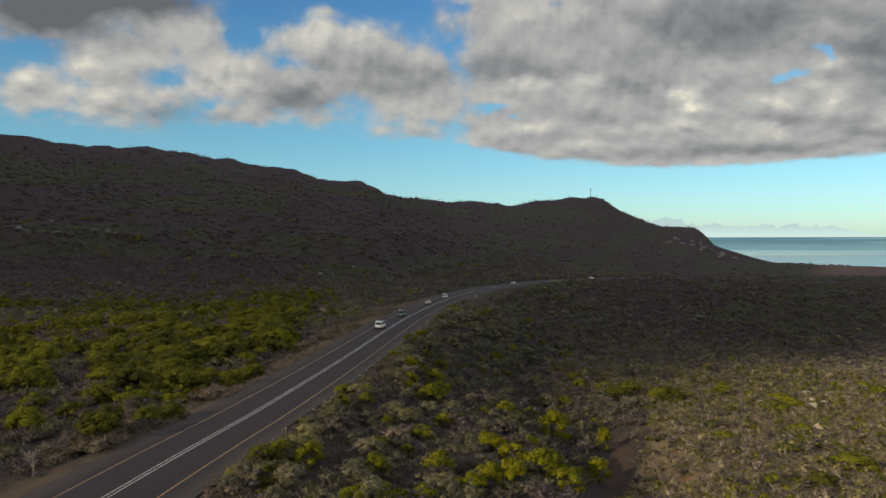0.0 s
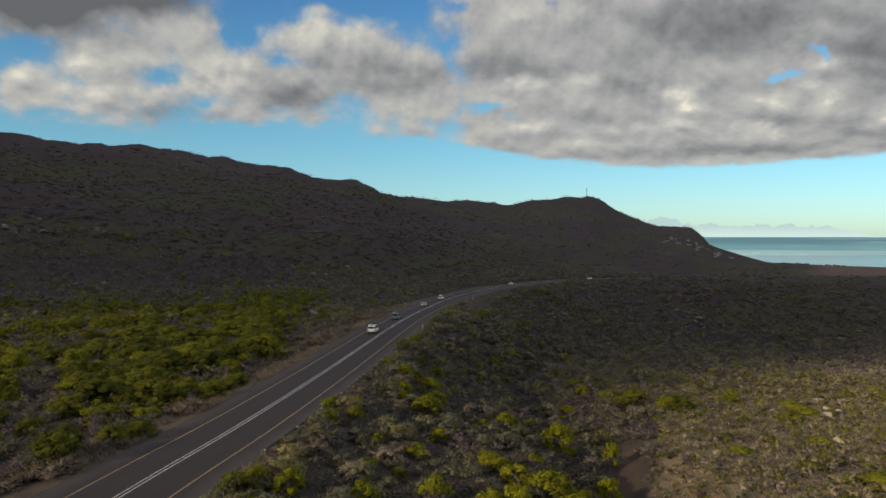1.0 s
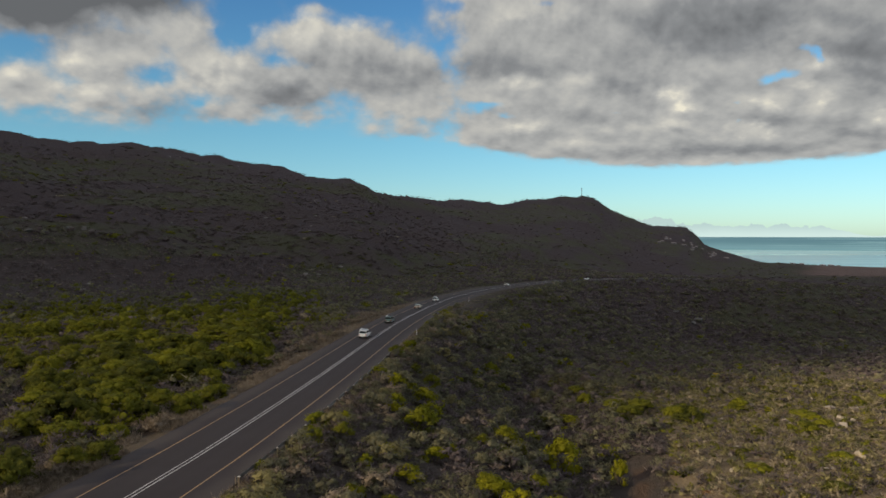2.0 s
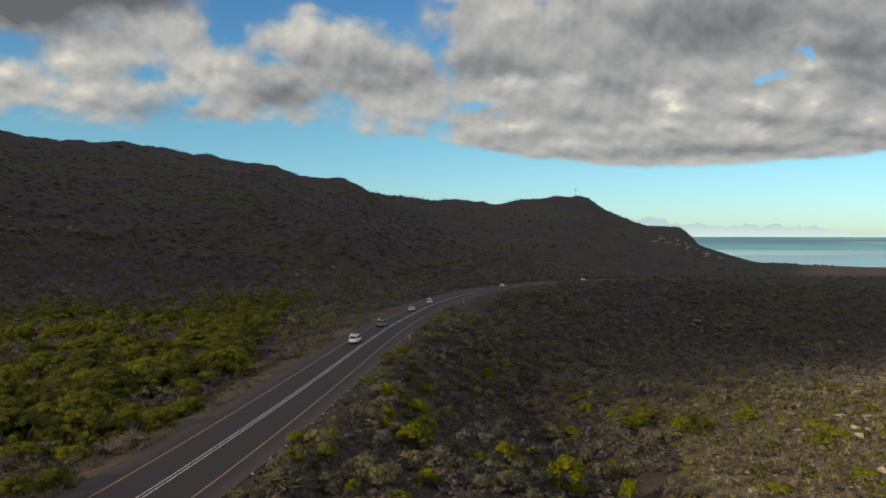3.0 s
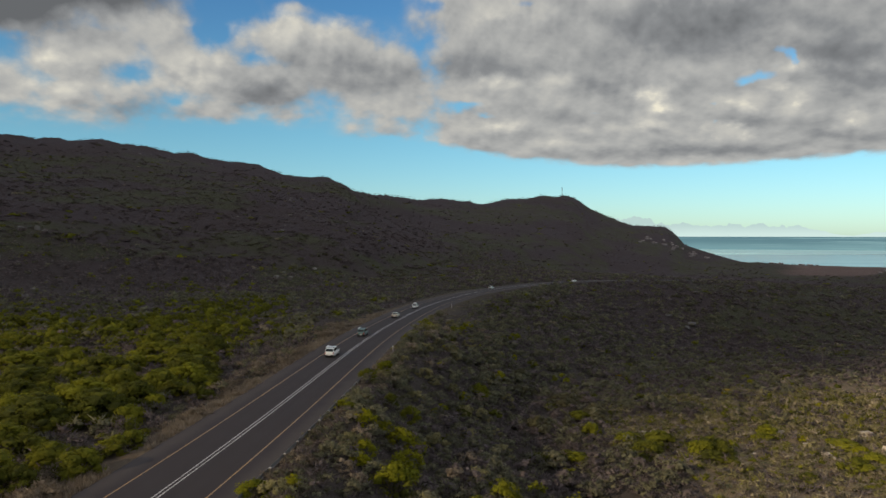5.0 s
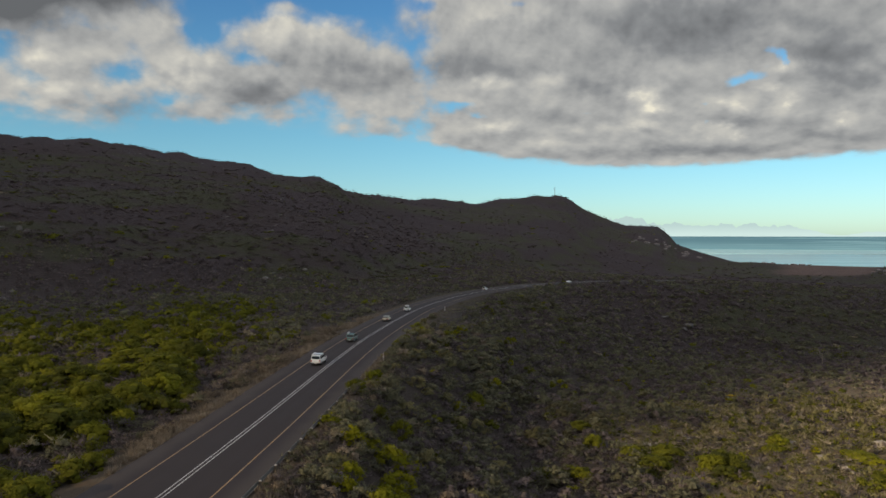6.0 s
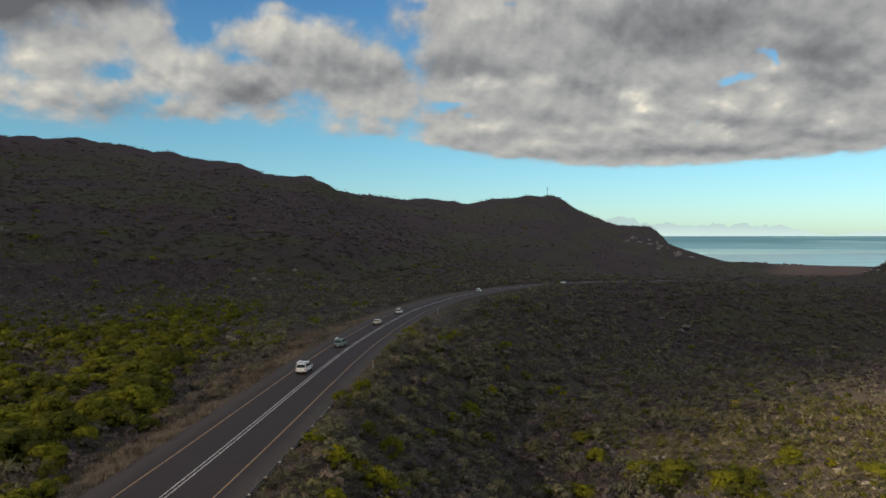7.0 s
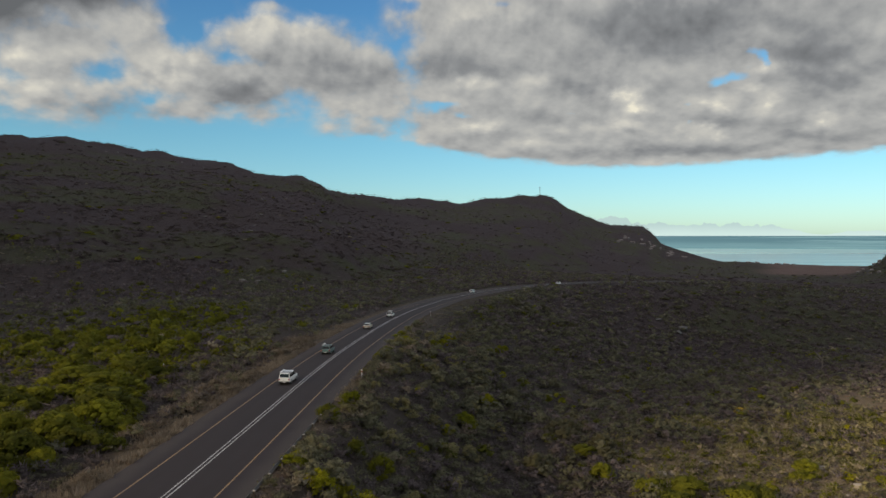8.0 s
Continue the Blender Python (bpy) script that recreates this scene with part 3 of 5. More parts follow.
# sea and what lies beyond it
sa, sr = np.radians(np.arange(-10, 75, 1.0)), np.array([1700, 2000, 2300, 2700, 3200, 3800, 4400, 4900.0])
rr, aa = np.meshgrid(sr, sa, indexing="ij")
sea = new("water", mesh_from("water", np.stack([HUB[0] + rr * np.sin(aa), HUB[1] + rr * np.cos(aa), 0 * rr + SEA], -1).reshape(-1, 3), grid_faces(len(sr), len(sa))[:, ::-1], WATER))
tagged(sea, "calm teal sea in a wide bay", "sea", kind="structure")
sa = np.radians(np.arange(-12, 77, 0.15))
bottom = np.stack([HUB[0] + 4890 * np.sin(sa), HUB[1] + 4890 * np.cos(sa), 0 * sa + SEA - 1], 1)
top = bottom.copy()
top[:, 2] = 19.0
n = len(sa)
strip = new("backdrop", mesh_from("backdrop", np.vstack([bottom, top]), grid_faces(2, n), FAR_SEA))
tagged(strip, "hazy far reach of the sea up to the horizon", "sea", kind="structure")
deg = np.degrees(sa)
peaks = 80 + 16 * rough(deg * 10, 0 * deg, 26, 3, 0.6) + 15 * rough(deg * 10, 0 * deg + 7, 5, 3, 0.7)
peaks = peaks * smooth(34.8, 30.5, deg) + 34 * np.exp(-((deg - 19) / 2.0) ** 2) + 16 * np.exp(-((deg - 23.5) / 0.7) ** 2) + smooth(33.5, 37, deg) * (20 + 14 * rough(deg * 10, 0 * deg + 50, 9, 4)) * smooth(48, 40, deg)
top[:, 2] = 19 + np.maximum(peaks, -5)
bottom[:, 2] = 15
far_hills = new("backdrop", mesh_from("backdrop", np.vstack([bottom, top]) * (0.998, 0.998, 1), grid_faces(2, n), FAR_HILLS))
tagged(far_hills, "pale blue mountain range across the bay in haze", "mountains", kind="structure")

# road with its painted lines
def ribbon(name, mat, a, b, lift, cols=2):
    pts, rgt = LINE[:ROAD_END], RIGHT[:ROAD_END]
    offs = np.linspace(a, b, cols)
    v = np.stack([pts[:, None, 0] + rgt[:, None, 0] * offs, pts[:, None, 1] + rgt[:, None, 1] * offs,
                  np.repeat(pts[:, 2:3], cols, 1) + lift - 0.012 * np.abs(offs)], -1)
    return mesh_from(name, v.reshape(-1, 3), grid_faces(len(pts), cols), mat,
                     [("across", np.tile(offs, len(pts)))])


road = new("road", ribbon("road", ASPHALT, -6.3, 6.3, 0.0, cols=22))
tagged(road, "dark grey asphalt road with worn gravelly shoulders", "road", kind="structure")
for a, b, mat, label in ((-0.26, -0.13, WHITE_LINE, "worn white line"), (0.13, 0.26, WHITE_LINE, "worn white line"),
                         (-3.77, -3.63, YELLOW_LINE, "faded yellow edge line"), (3.63, 3.77, YELLOW_LINE, "faded yellow edge line")):
    line = new("road_marking", ribbon("road_marking", mat, a, b, 0.012))
    line.parent = road
    tagged(line, label)

# ---------------------------------------------------------------- shrubs
def sprig_cloud(rng, lumps, leaves, size, flat=0.8, core=6, up=0.35, foot=0.14, under=0.25, thin=0.0, spread=0.34, girth=(0.15, 0.25), loose=0.0):
    """A bush about 1 m wide and 1 m high: leafy domes grown together, with small upturned leaf blades all over. Returns verts and quads."""
    v, f, tones, nor = [], [], [], []
    for _ in range(lumps):
        shade = rng.rand()
        if lumps == 1:
            c, rad = np.array([0, 0, 0.40]), 0.5
        else:
            ang, up_z = rng.rand() * 6.283, rng.rand()
            rad = girth[0] + (girth[1] - girth[0]) * rng.rand()
            d = spread * np.sqrt(1 - up_z**2) * (0.75 + 0.35 * rng.rand())
            c = np.array([d * np.cos(ang), d * np.sin(ang), foot + (0.86 - foot - rad * flat) * up_z ** 0.8 * (0.8 + 0.2 * rng.rand())])
        for _ in range(leaves):
            n = rng.randn(3)
            n[2] = abs(n[2]) * 0.9 + up * rng.rand() - under
            n /= np.linalg.norm(n)
            p = c + n * rad * (0.88 + 0.20 * rng.rand() + loose * rng.rand()) * (1, 1, flat)
            t = np.cross(n, rng.randn(3))
            t /= np.linalg.norm(t)
            b = np.cross(n, t) + 0.8 * n * (rng.rand() - 0.3)
            s = size * (0.6 + 0.8 * rng.rand())
            k = len(v)
            if thin:
                d = n * 1.2 + rng.randn(3) * 0.5 + (0, 0, 0.5)
                v += [p - t * s * thin, p + t * s * thin, p + d * s]
            else:
                v += [p - t * s * 0.6, p + b * s * 0.65, p + t * s * 0.7 - b * s * 0.25]
            facing = np.cross(v[k + 1] - v[k], v[k + 2] - v[k])
            f.append((k, k + 1, k + 2, k + 2) if facing @ n > 0 else (k, k + 2, k + 1, k + 1))
            soft_n = 0.45 * n + 1.4 * (p - (0, 0, 0.30)) + 0.25 * facing / (np.linalg.norm(facing) + 1e-9) * np.sign(facing @ n)
            nor += [soft_n / np.linalg.norm(soft_n)] * 3
        if core:
            k = len(v)
            rings = (-0.6, 0.25, 0.95) if core > 5 else (-0.5, 0.55)
            for e in rings:
                for j in range(core):
                    a = 6.283 * (j + 0.3 * rng.rand()) / core
                    q = rad * (0.50 + 0.50 * rng.rand())
                    v.append(c + np.array([np.cos(a) * np.cos(e), np.sin(a) * np.cos(e), np.sin(e) * flat]) * q)
            v.append(c + (0, 0, rad * flat * 0.8))
            for q0 in v[k:]:
                m = 0.8 * (q0 - c) / rad + 1.0 * (q0 - (0, 0, 0.30)) + 0.35 * rng.randn(3)
                nor.append(m / (np.linalg.norm(m) + 1e-9))
            for i in range(len(rings) - 1):
                for j in range(core):
                    a0, a1 = k + i * core + j, k + i * core + (j + 1) % core
                    f.append((a0, a1, a1 + core, a0 + core))
            top = k + len(rings) * core
            for j in range(core):
                f.append((top - core + j, top - core + (j + 1) % core, top, top))
        tones += [shade] * (len(v) - len(tones))
    return np.array(v), np.array(f), np.array(tones), np.array(nor)


def tidy(v, f, tones, nor):
    """All as triangles, without the empty ones."""
    t = np.vstack([f[:, :3], f[:, [0, 2, 3]]])
    nor = nor * (1, 1, 0.6)
    nor = nor / (np.linalg.norm(nor, axis=1, keepdims=True) + 1e-9)
    return v, t[(t[:, 0] != t[:, 1]) & (t[:, 1] != t[:, 2]) & (t[:, 0] != t[:, 2])], tones, nor


def forms(seed, count, **kw):
    rng = np.random.RandomState(seed)
    return [tidy(*sprig_cloud(rng, **kw)) for _ in range(count)]


def grass_form(rng, blades):
    v, f = [], []
    for _ in range(blades):
        a, d = rng.rand() * 6.283, 0.35 * rng.rand()
        foot = np.array([d * np.cos(a), d * np.sin(a), 0])
        out = np.array([np.cos(a + rng.randn()), np.sin(a + rng.randn()), 0])
        tip = foot + out * 0.35 * rng.rand() + (0, 0, 0.5 + 0.5 * rng.rand())
        w = np.array([-out[1], out[0], 0]) * 0.035
        k = len(v)
        v += [foot - w, foot + w, tip]
        f.append((k, k + 1, k + 2))
    return np.array(v), np.array(f), np.full(len(v), 0.5), None


def planted(name, shapes, pos, width, height, mat, seed, label, category):
    """Many plants as one object: shapes at places, each turned, sized and toned on its own."""
    rng = np.random.RandomState(seed)
    vs, fs, tones, nors, base = [], [], [], [], 0
    pick = rng.randint(len(shapes), size=len(pos))
    turn, tone = rng.rand(len(pos)) * 6.283, rng.rand(len(pos))
    for k, (sv, sf, st, sn) in enumerate(shapes):
        idx = np.where(pick == k)[0]
        if not len(idx):
            continue
        c, s = np.cos(turn[idx])[:, None], np.sin(turn[idx])[:, None]
        w, h = width[idx][:, None], height[idx][:, None]
        x = (sv[None, :, 0] * c - sv[None, :, 1] * s) * w + pos[idx, 0:1]
        y = (sv[None, :, 0] * s + sv[None, :, 1] * c) * w * (0.8 + 0.4 * rng.rand(len(idx), 1)) + pos[idx, 1:2]
        z = sv[None, :, 2] * h + pos[idx, 2:3]
        vs.append(np.stack([x, y, z], -1).reshape(-1, 3))
        fs.append((sf[None] + (np.arange(len(idx)) * len(sv))[:, None, None] + base).reshape(-1, 3))
        tones.append((0.65 * tone[idx][:, None] + 0.35 * st[None]).ravel())
        if sn is not None:
            nors.append(np.stack([sn[None, :, 0] * c - sn[None, :, 1] * s, sn[None, :, 0] * s + sn[None, :, 1] * c, np.repeat(sn[None, :, 2], len(idx), 0)], -1).reshape(-1, 3))
        base += len(idx) * len(sv)
    ob = new(name, mesh_from(name, np.vstack(vs), np.vstack(fs), mat, [("tone", np.concatenate(tones))], normals=np.vstack(nors) if nors else None))
    return tagged(ob, label, category, kind="stuff")


def scatter(seed, count, r0, r1, a0, a1, power=1.0):
    """Places in a sector round HUB; power below 2 thins them out with distance."""
    rng = np.random.RandomState(seed)
    r = (r0**power + (r1**power - r0**power) * rng.rand(count)) ** (1 / power)
    a = np.radians(a0 + (a1 - a0) * rng.rand(count))
    x, y = HUB[0] + r * np.sin(a), HUB[1] + r * np.cos(a)
    return x, y, r, rng


def on_ground(x, y, sink=0.05):
    return np.stack([x, y, terrain(x, y) - sink], 1)


def beside_road(x, y):
    """How far from the road's middle the green shrubs begin on its western side."""
    return -10.5 - 0.25 * np.clip(y - 105, 0, 160)


def green_share(x, y):
    """How much of the scrub is bright green shrub."""
    side, _ = from_road(x, y)
    r = np.hypot(x - HUB[0], y - HUB[1])
    n = rough(x, y, 38, 3)
    left = smooth(3, -4, side - beside_road(x, y)) * (0.03 + smooth(122, 152, r) * smooth(300, 220, r) * 0.46) + 0.02 * (side < 0)
    right = (side > 0) * (0.018 + 0.01 * smooth(190, 120, r))
    return np.clip((left + right) * (1 + 2.2 * n), 0, 0.95)


TWIG_FORMS = forms(4, 8, lumps=6, leaves=21, size=0.105, core=3, girth=(0.10, 0.22), spread=0.36, loose=0.40, thin=0.16)
MID_FORMS = forms(2, 8, lumps=3, leaves=10, size=0.115, core=3, girth=(0.13, 0.25), spread=0.34, loose=0.3)
FAR_FORMS = forms(3, 6, lumps=2, leaves=4, size=0.22, core=3, girth=(0.22, 0.32), spread=0.28, loose=0.2)
BUSH_FORMS = forms(7, 8, lumps=6, leaves=14, size=0.085, core=3, girth=(0.11, 0.21), spread=0.36, loose=0.35)
MOUND_FORMS = forms(8, 5, lumps=1, leaves=4, size=0.30, core=4)
TUFT_FORMS = forms(6, 9, lumps=3, leaves=12, size=0.125, core=3, girth=(0.13, 0.24), spread=0.33, loose=0.4, thin=0.26)

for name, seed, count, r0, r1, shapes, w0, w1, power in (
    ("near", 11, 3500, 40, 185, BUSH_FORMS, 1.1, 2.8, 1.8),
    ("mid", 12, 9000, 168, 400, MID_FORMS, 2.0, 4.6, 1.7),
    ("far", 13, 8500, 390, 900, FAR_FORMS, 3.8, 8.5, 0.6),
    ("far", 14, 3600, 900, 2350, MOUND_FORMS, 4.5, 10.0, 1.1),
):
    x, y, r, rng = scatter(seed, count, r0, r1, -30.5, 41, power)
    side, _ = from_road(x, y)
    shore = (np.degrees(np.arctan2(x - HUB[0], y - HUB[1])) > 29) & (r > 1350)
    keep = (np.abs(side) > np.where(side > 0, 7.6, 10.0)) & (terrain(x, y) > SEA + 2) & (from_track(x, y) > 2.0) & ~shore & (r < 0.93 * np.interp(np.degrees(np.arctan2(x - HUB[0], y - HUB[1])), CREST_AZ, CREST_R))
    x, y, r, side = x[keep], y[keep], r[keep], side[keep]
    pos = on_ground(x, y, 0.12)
    sandy = sand_and_sun(x, y)
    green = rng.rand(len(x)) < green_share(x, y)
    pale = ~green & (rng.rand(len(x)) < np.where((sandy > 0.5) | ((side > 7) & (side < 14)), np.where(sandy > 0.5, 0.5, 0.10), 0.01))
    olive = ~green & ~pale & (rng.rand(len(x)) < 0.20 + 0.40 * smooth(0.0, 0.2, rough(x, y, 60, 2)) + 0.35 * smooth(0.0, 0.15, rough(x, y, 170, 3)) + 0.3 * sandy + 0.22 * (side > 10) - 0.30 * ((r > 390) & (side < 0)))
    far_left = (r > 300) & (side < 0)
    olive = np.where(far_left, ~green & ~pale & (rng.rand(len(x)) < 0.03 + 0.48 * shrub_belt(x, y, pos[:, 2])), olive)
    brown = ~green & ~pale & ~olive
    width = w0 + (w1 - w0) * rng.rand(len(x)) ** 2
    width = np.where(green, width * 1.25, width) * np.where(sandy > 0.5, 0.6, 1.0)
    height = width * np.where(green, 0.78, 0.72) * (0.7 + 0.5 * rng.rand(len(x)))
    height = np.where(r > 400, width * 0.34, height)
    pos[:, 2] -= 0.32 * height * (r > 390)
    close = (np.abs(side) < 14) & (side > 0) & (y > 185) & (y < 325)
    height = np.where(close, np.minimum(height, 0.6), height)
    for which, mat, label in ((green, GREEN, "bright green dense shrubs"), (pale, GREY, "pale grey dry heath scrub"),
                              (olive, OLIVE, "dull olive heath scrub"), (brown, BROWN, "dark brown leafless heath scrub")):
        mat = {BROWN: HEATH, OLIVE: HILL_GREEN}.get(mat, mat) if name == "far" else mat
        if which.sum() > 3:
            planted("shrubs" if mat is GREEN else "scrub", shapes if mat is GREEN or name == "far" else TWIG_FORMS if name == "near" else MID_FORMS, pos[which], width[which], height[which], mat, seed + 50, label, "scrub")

# scrub that fills the valley floor further off
x, y, r, rng = scatter(95, 6500, 250, 760, 7, 41, 1.1)
keep = np.abs(from_road(x, y)[0]) > 12
x, y = x[keep], y[keep]
w, tint = 2.4 + 2.8 * rng.rand(len(x)) ** 2, rng.rand(len(x))
for lo, hi, mat, label in ((0, 0.5, OLIVE, "dull olive scrub on the valley floor"), (0.5, 1.1, BROWN, "brown scrub on the valley floor")):
    k = (tint >= lo) & (tint < hi)
    planted("scrub", FAR_FORMS, on_ground(x, y, 0.2)[k], w[k], w[k] * 0.6, mat, 96, label, "scrub")

# bushes and rocks along the skyline
rng = np.random.RandomState(91)
a = -30 + 54 * rng.rand(1100)
r = np.interp(a, CREST_AZ, CREST_R) - 5 + 7 * rng.rand(1100)
x, y = HUB[0] + r * np.sin(np.radians(a)), HUB[1] + r * np.cos(np.radians(a))
w = (1.6 + 2.6 * rng.rand(1100) ** 3) * r / 1200
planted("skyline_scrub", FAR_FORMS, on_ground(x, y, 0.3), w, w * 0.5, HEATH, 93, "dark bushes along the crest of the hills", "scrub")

# low grey tufts all over the terrace
x, y, r, rng = scatter(31, 14500, 50, 230, 5, 41, 2.0)
keep = (sand_and_sun(x, y) > 0.35) & (from_road(x, y)[0] > 10) & (from_track(x, y) + 0.5 * rough(x, y, 2, 2) > 0.9)
x, y = x[keep], y[keep]
w = (0.8 + 1.2 * rng.rand(len(x)) ** 2) * (1 + 0.5 * smooth(130, 210, np.hypot(x - HUB[0], y - HUB[1])))
tint = rng.rand(len(x))
for lo, hi, mat, label in ((0, 0.20, GREY, "low pale grey tufts between stones"), (0.20, 0.58, LIT_SAGE, "low olive heath tufts"), (0.58, 0.82, BROWN, "low brown dead tufts"), (0.82, 1.1, GREEN, "low green tufts among dry heath")):
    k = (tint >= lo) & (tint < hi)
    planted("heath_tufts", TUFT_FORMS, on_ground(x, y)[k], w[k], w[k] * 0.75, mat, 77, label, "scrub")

# low dark undergrowth filling the gaps nearer by
x, y, r, rng = scatter(33, 8800, 45, 195, -30.5, 41, 1.7)
side = from_road(x, y)[0]
keep = (sand_and_sun(x, y) < 0.35) & (np.abs(side) > 8.5) & (from_track(x, y) > 2.4)
x, y = x[keep], y[keep]
w = (0.9 + 1.5 * rng.rand(len(x)) ** 2) * np.where(x < -30, 1.1, 1.0)
tint = rng.rand(len(x))
for lo, hi, mat, label in ((0, 0.68, BROWN, "dark brown undergrowth between the shrubs"), (0.68, 1.1, OLIVE, "olive undergrowth between the shrubs")):
    k = (tint >= lo) & (tint < hi)
    planted("undergrowth", TUFT_FORMS, on_ground(x, y)[k], w[k], w[k] * 0.75, mat, 79, label, "scrub")

# the same scrub goes on below and behind the flight
x, y, r, rng = scatter(45, 1500, 2, 75, -180, 180, 1.9)
bearing_here = np.degrees(np.arctan2(x - HUB[0], y - HUB[1]))
keep = (np.abs(from_road(x, y)[0]) > 9.5) & ~((r > 40) & (bearing_here > -38) & (bearing_here < 46))
x, y = x[keep], y[keep]
w = 1.3 + 2.0 * rng.rand(len(x)) ** 2
tint = rng.rand(len(x))
for lo, hi, mat, label in ((0, 0.55, BROWN, "dark brown heath scrub"), (0.55, 0.85, OLIVE, "dull olive heath scrub nearby"), (0.85, 1.1, GREEN, "green heath shrubs nearby")):
    k = (tint >= lo) & (tint < hi)
    planted("scrub", MID_FORMS, on_ground(x, y)[k], w[k], w[k] * 0.55, mat, 83, label, "scrub")

# tall olive and green bushes crowding the slope below the road
x, y, r, rng = scatter(35, 3300, 85, 300, 3, 38, 1.5)
side = from_road(x, y)[0]
keep = (sand_and_sun(x, y) < 0.3) & (side > 14) & (from_track(x, y) > 3.0)
x, y = x[keep], y[keep]
w = (1.7 + 2.0 * rng.rand(len(x)) ** 1.5) * (1 + 0.3 * smooth(180, 280, np.hypot(x - HUB[0], y - HUB[1])))
tint = rng.rand(len(x))
for lo, hi, mat, label in ((0, 0.55, OLIVE, "soft olive bushes on the valley slope"), (0.55, 0.60, GREEN, "dark green bushes on the valley slope"), (0.60, 1.1, BROWN, "grey-brown bushes on the valley slope")):
    k = (tint >= lo) & (tint < hi)
    planted("bushes", BUSH_FORMS, on_ground(x, y)[k], w[k], w[k] * 0.80, mat, 81, label, "bush")

# buff bushes and tall dead stalks in patches on the left verge
rng = np.random.RandomState(37)
idx = rng.randint(14, 5 * 14, 900)
off = -7.4 - 3.6 * rng.rand(900)
x, y = LINE[idx, 0] + RIGHT[idx, 0] * off + TANGENT[idx, 0] * 3 * rng.randn(900), LINE[idx, 1] + RIGHT[idx, 1] * off + TANGENT[idx, 1] * 3 * rng.randn(900)
keep = (from_road(x, y)[0] < -7.2) & (rough(x, y, 9, 2) > -0.05)
x, y = x[keep], y[keep]
w = 1.0 + 1.2 * rng.rand(len(x))
planted("verge_scrub", TWIG_FORMS, on_ground(x, y), w, w * 0.75, STRAW, 39, "buff dry bushes and stalks along the road verge", "scrub")

# dry grass along both verges
rng = np.random.RandomState(41)
GRASS_FORMS = [grass_form(rng, 16) for _ in range(5)]
idx = rng.randint(14, 6 * 14, 5200)
off = np.where(rng.rand(5200) < 0.78, -6.5 - 3.4 * rng.rand(5200) ** 1.2, 6.3 + 1.6 * rng.rand(5200))
x, y = LINE[idx, 0] + RIGHT[idx, 0] * off, LINE[idx, 1] + RIGHT[idx, 1] * off
x, y = x + TANGENT[idx, 0] * 3 * rng.randn(5200), y + TANGENT[idx, 1] * 3 * rng.randn(5200)
keep = (np.abs(from_road(x, y)[0]) > 6.35) & (rough(x, y, 7, 2) > -0.15)
x, y = x[keep], y[keep]
h = 0.35 + 0.5 * rng.rand(len(x))
planted("verge_grass", GRASS_FORMS, on_ground(x, y), h * 1.5, h, STRAW, 43, "dry straw-coloured grass along the road verge", "grass")

# ---------------------------------------------------------------- unseen cloud added to shade the hills
def unseen_cloud(height, shift, x0, x1, y1):
    """A thin cloud sheet added out of view, high up on the sun's side. Its slanting near edge is shaped to the sunlit
    ground.
    """
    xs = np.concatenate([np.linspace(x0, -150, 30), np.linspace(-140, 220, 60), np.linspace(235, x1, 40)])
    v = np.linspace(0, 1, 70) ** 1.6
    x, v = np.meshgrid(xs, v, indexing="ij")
    # edge table laid out so that the shade stops short of the terrace
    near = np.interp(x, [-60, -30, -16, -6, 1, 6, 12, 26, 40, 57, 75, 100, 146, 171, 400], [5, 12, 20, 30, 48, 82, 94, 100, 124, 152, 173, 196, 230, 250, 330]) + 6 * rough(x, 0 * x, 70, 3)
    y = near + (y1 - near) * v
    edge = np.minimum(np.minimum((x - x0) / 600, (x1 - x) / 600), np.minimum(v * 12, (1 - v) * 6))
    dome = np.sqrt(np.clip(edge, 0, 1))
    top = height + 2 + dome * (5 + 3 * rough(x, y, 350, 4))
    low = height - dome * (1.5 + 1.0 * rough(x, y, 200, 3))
    # thinned to let part of the sun onto the near edge and the western shelf
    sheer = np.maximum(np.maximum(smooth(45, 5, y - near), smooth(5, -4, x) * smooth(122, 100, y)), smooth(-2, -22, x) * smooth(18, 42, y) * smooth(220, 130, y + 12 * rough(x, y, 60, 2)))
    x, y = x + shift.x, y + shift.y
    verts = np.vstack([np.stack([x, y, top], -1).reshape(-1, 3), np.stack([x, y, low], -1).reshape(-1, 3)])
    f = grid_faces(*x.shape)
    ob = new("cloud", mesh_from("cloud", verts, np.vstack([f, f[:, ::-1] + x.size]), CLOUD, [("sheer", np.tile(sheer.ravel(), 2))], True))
    return tagged(ob, "thin unseen cloud sheet shaped to shade the hills and valley", "cloud", kind="structure")


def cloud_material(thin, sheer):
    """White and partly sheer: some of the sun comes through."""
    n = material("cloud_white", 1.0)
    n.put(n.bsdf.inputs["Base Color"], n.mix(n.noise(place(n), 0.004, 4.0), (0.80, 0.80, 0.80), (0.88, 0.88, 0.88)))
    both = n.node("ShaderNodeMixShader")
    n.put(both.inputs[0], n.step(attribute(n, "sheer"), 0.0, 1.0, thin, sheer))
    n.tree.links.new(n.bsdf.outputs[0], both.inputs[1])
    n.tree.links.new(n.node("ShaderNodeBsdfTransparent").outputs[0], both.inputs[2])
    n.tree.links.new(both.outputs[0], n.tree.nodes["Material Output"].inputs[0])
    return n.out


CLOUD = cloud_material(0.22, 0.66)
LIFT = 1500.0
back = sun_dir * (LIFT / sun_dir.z)
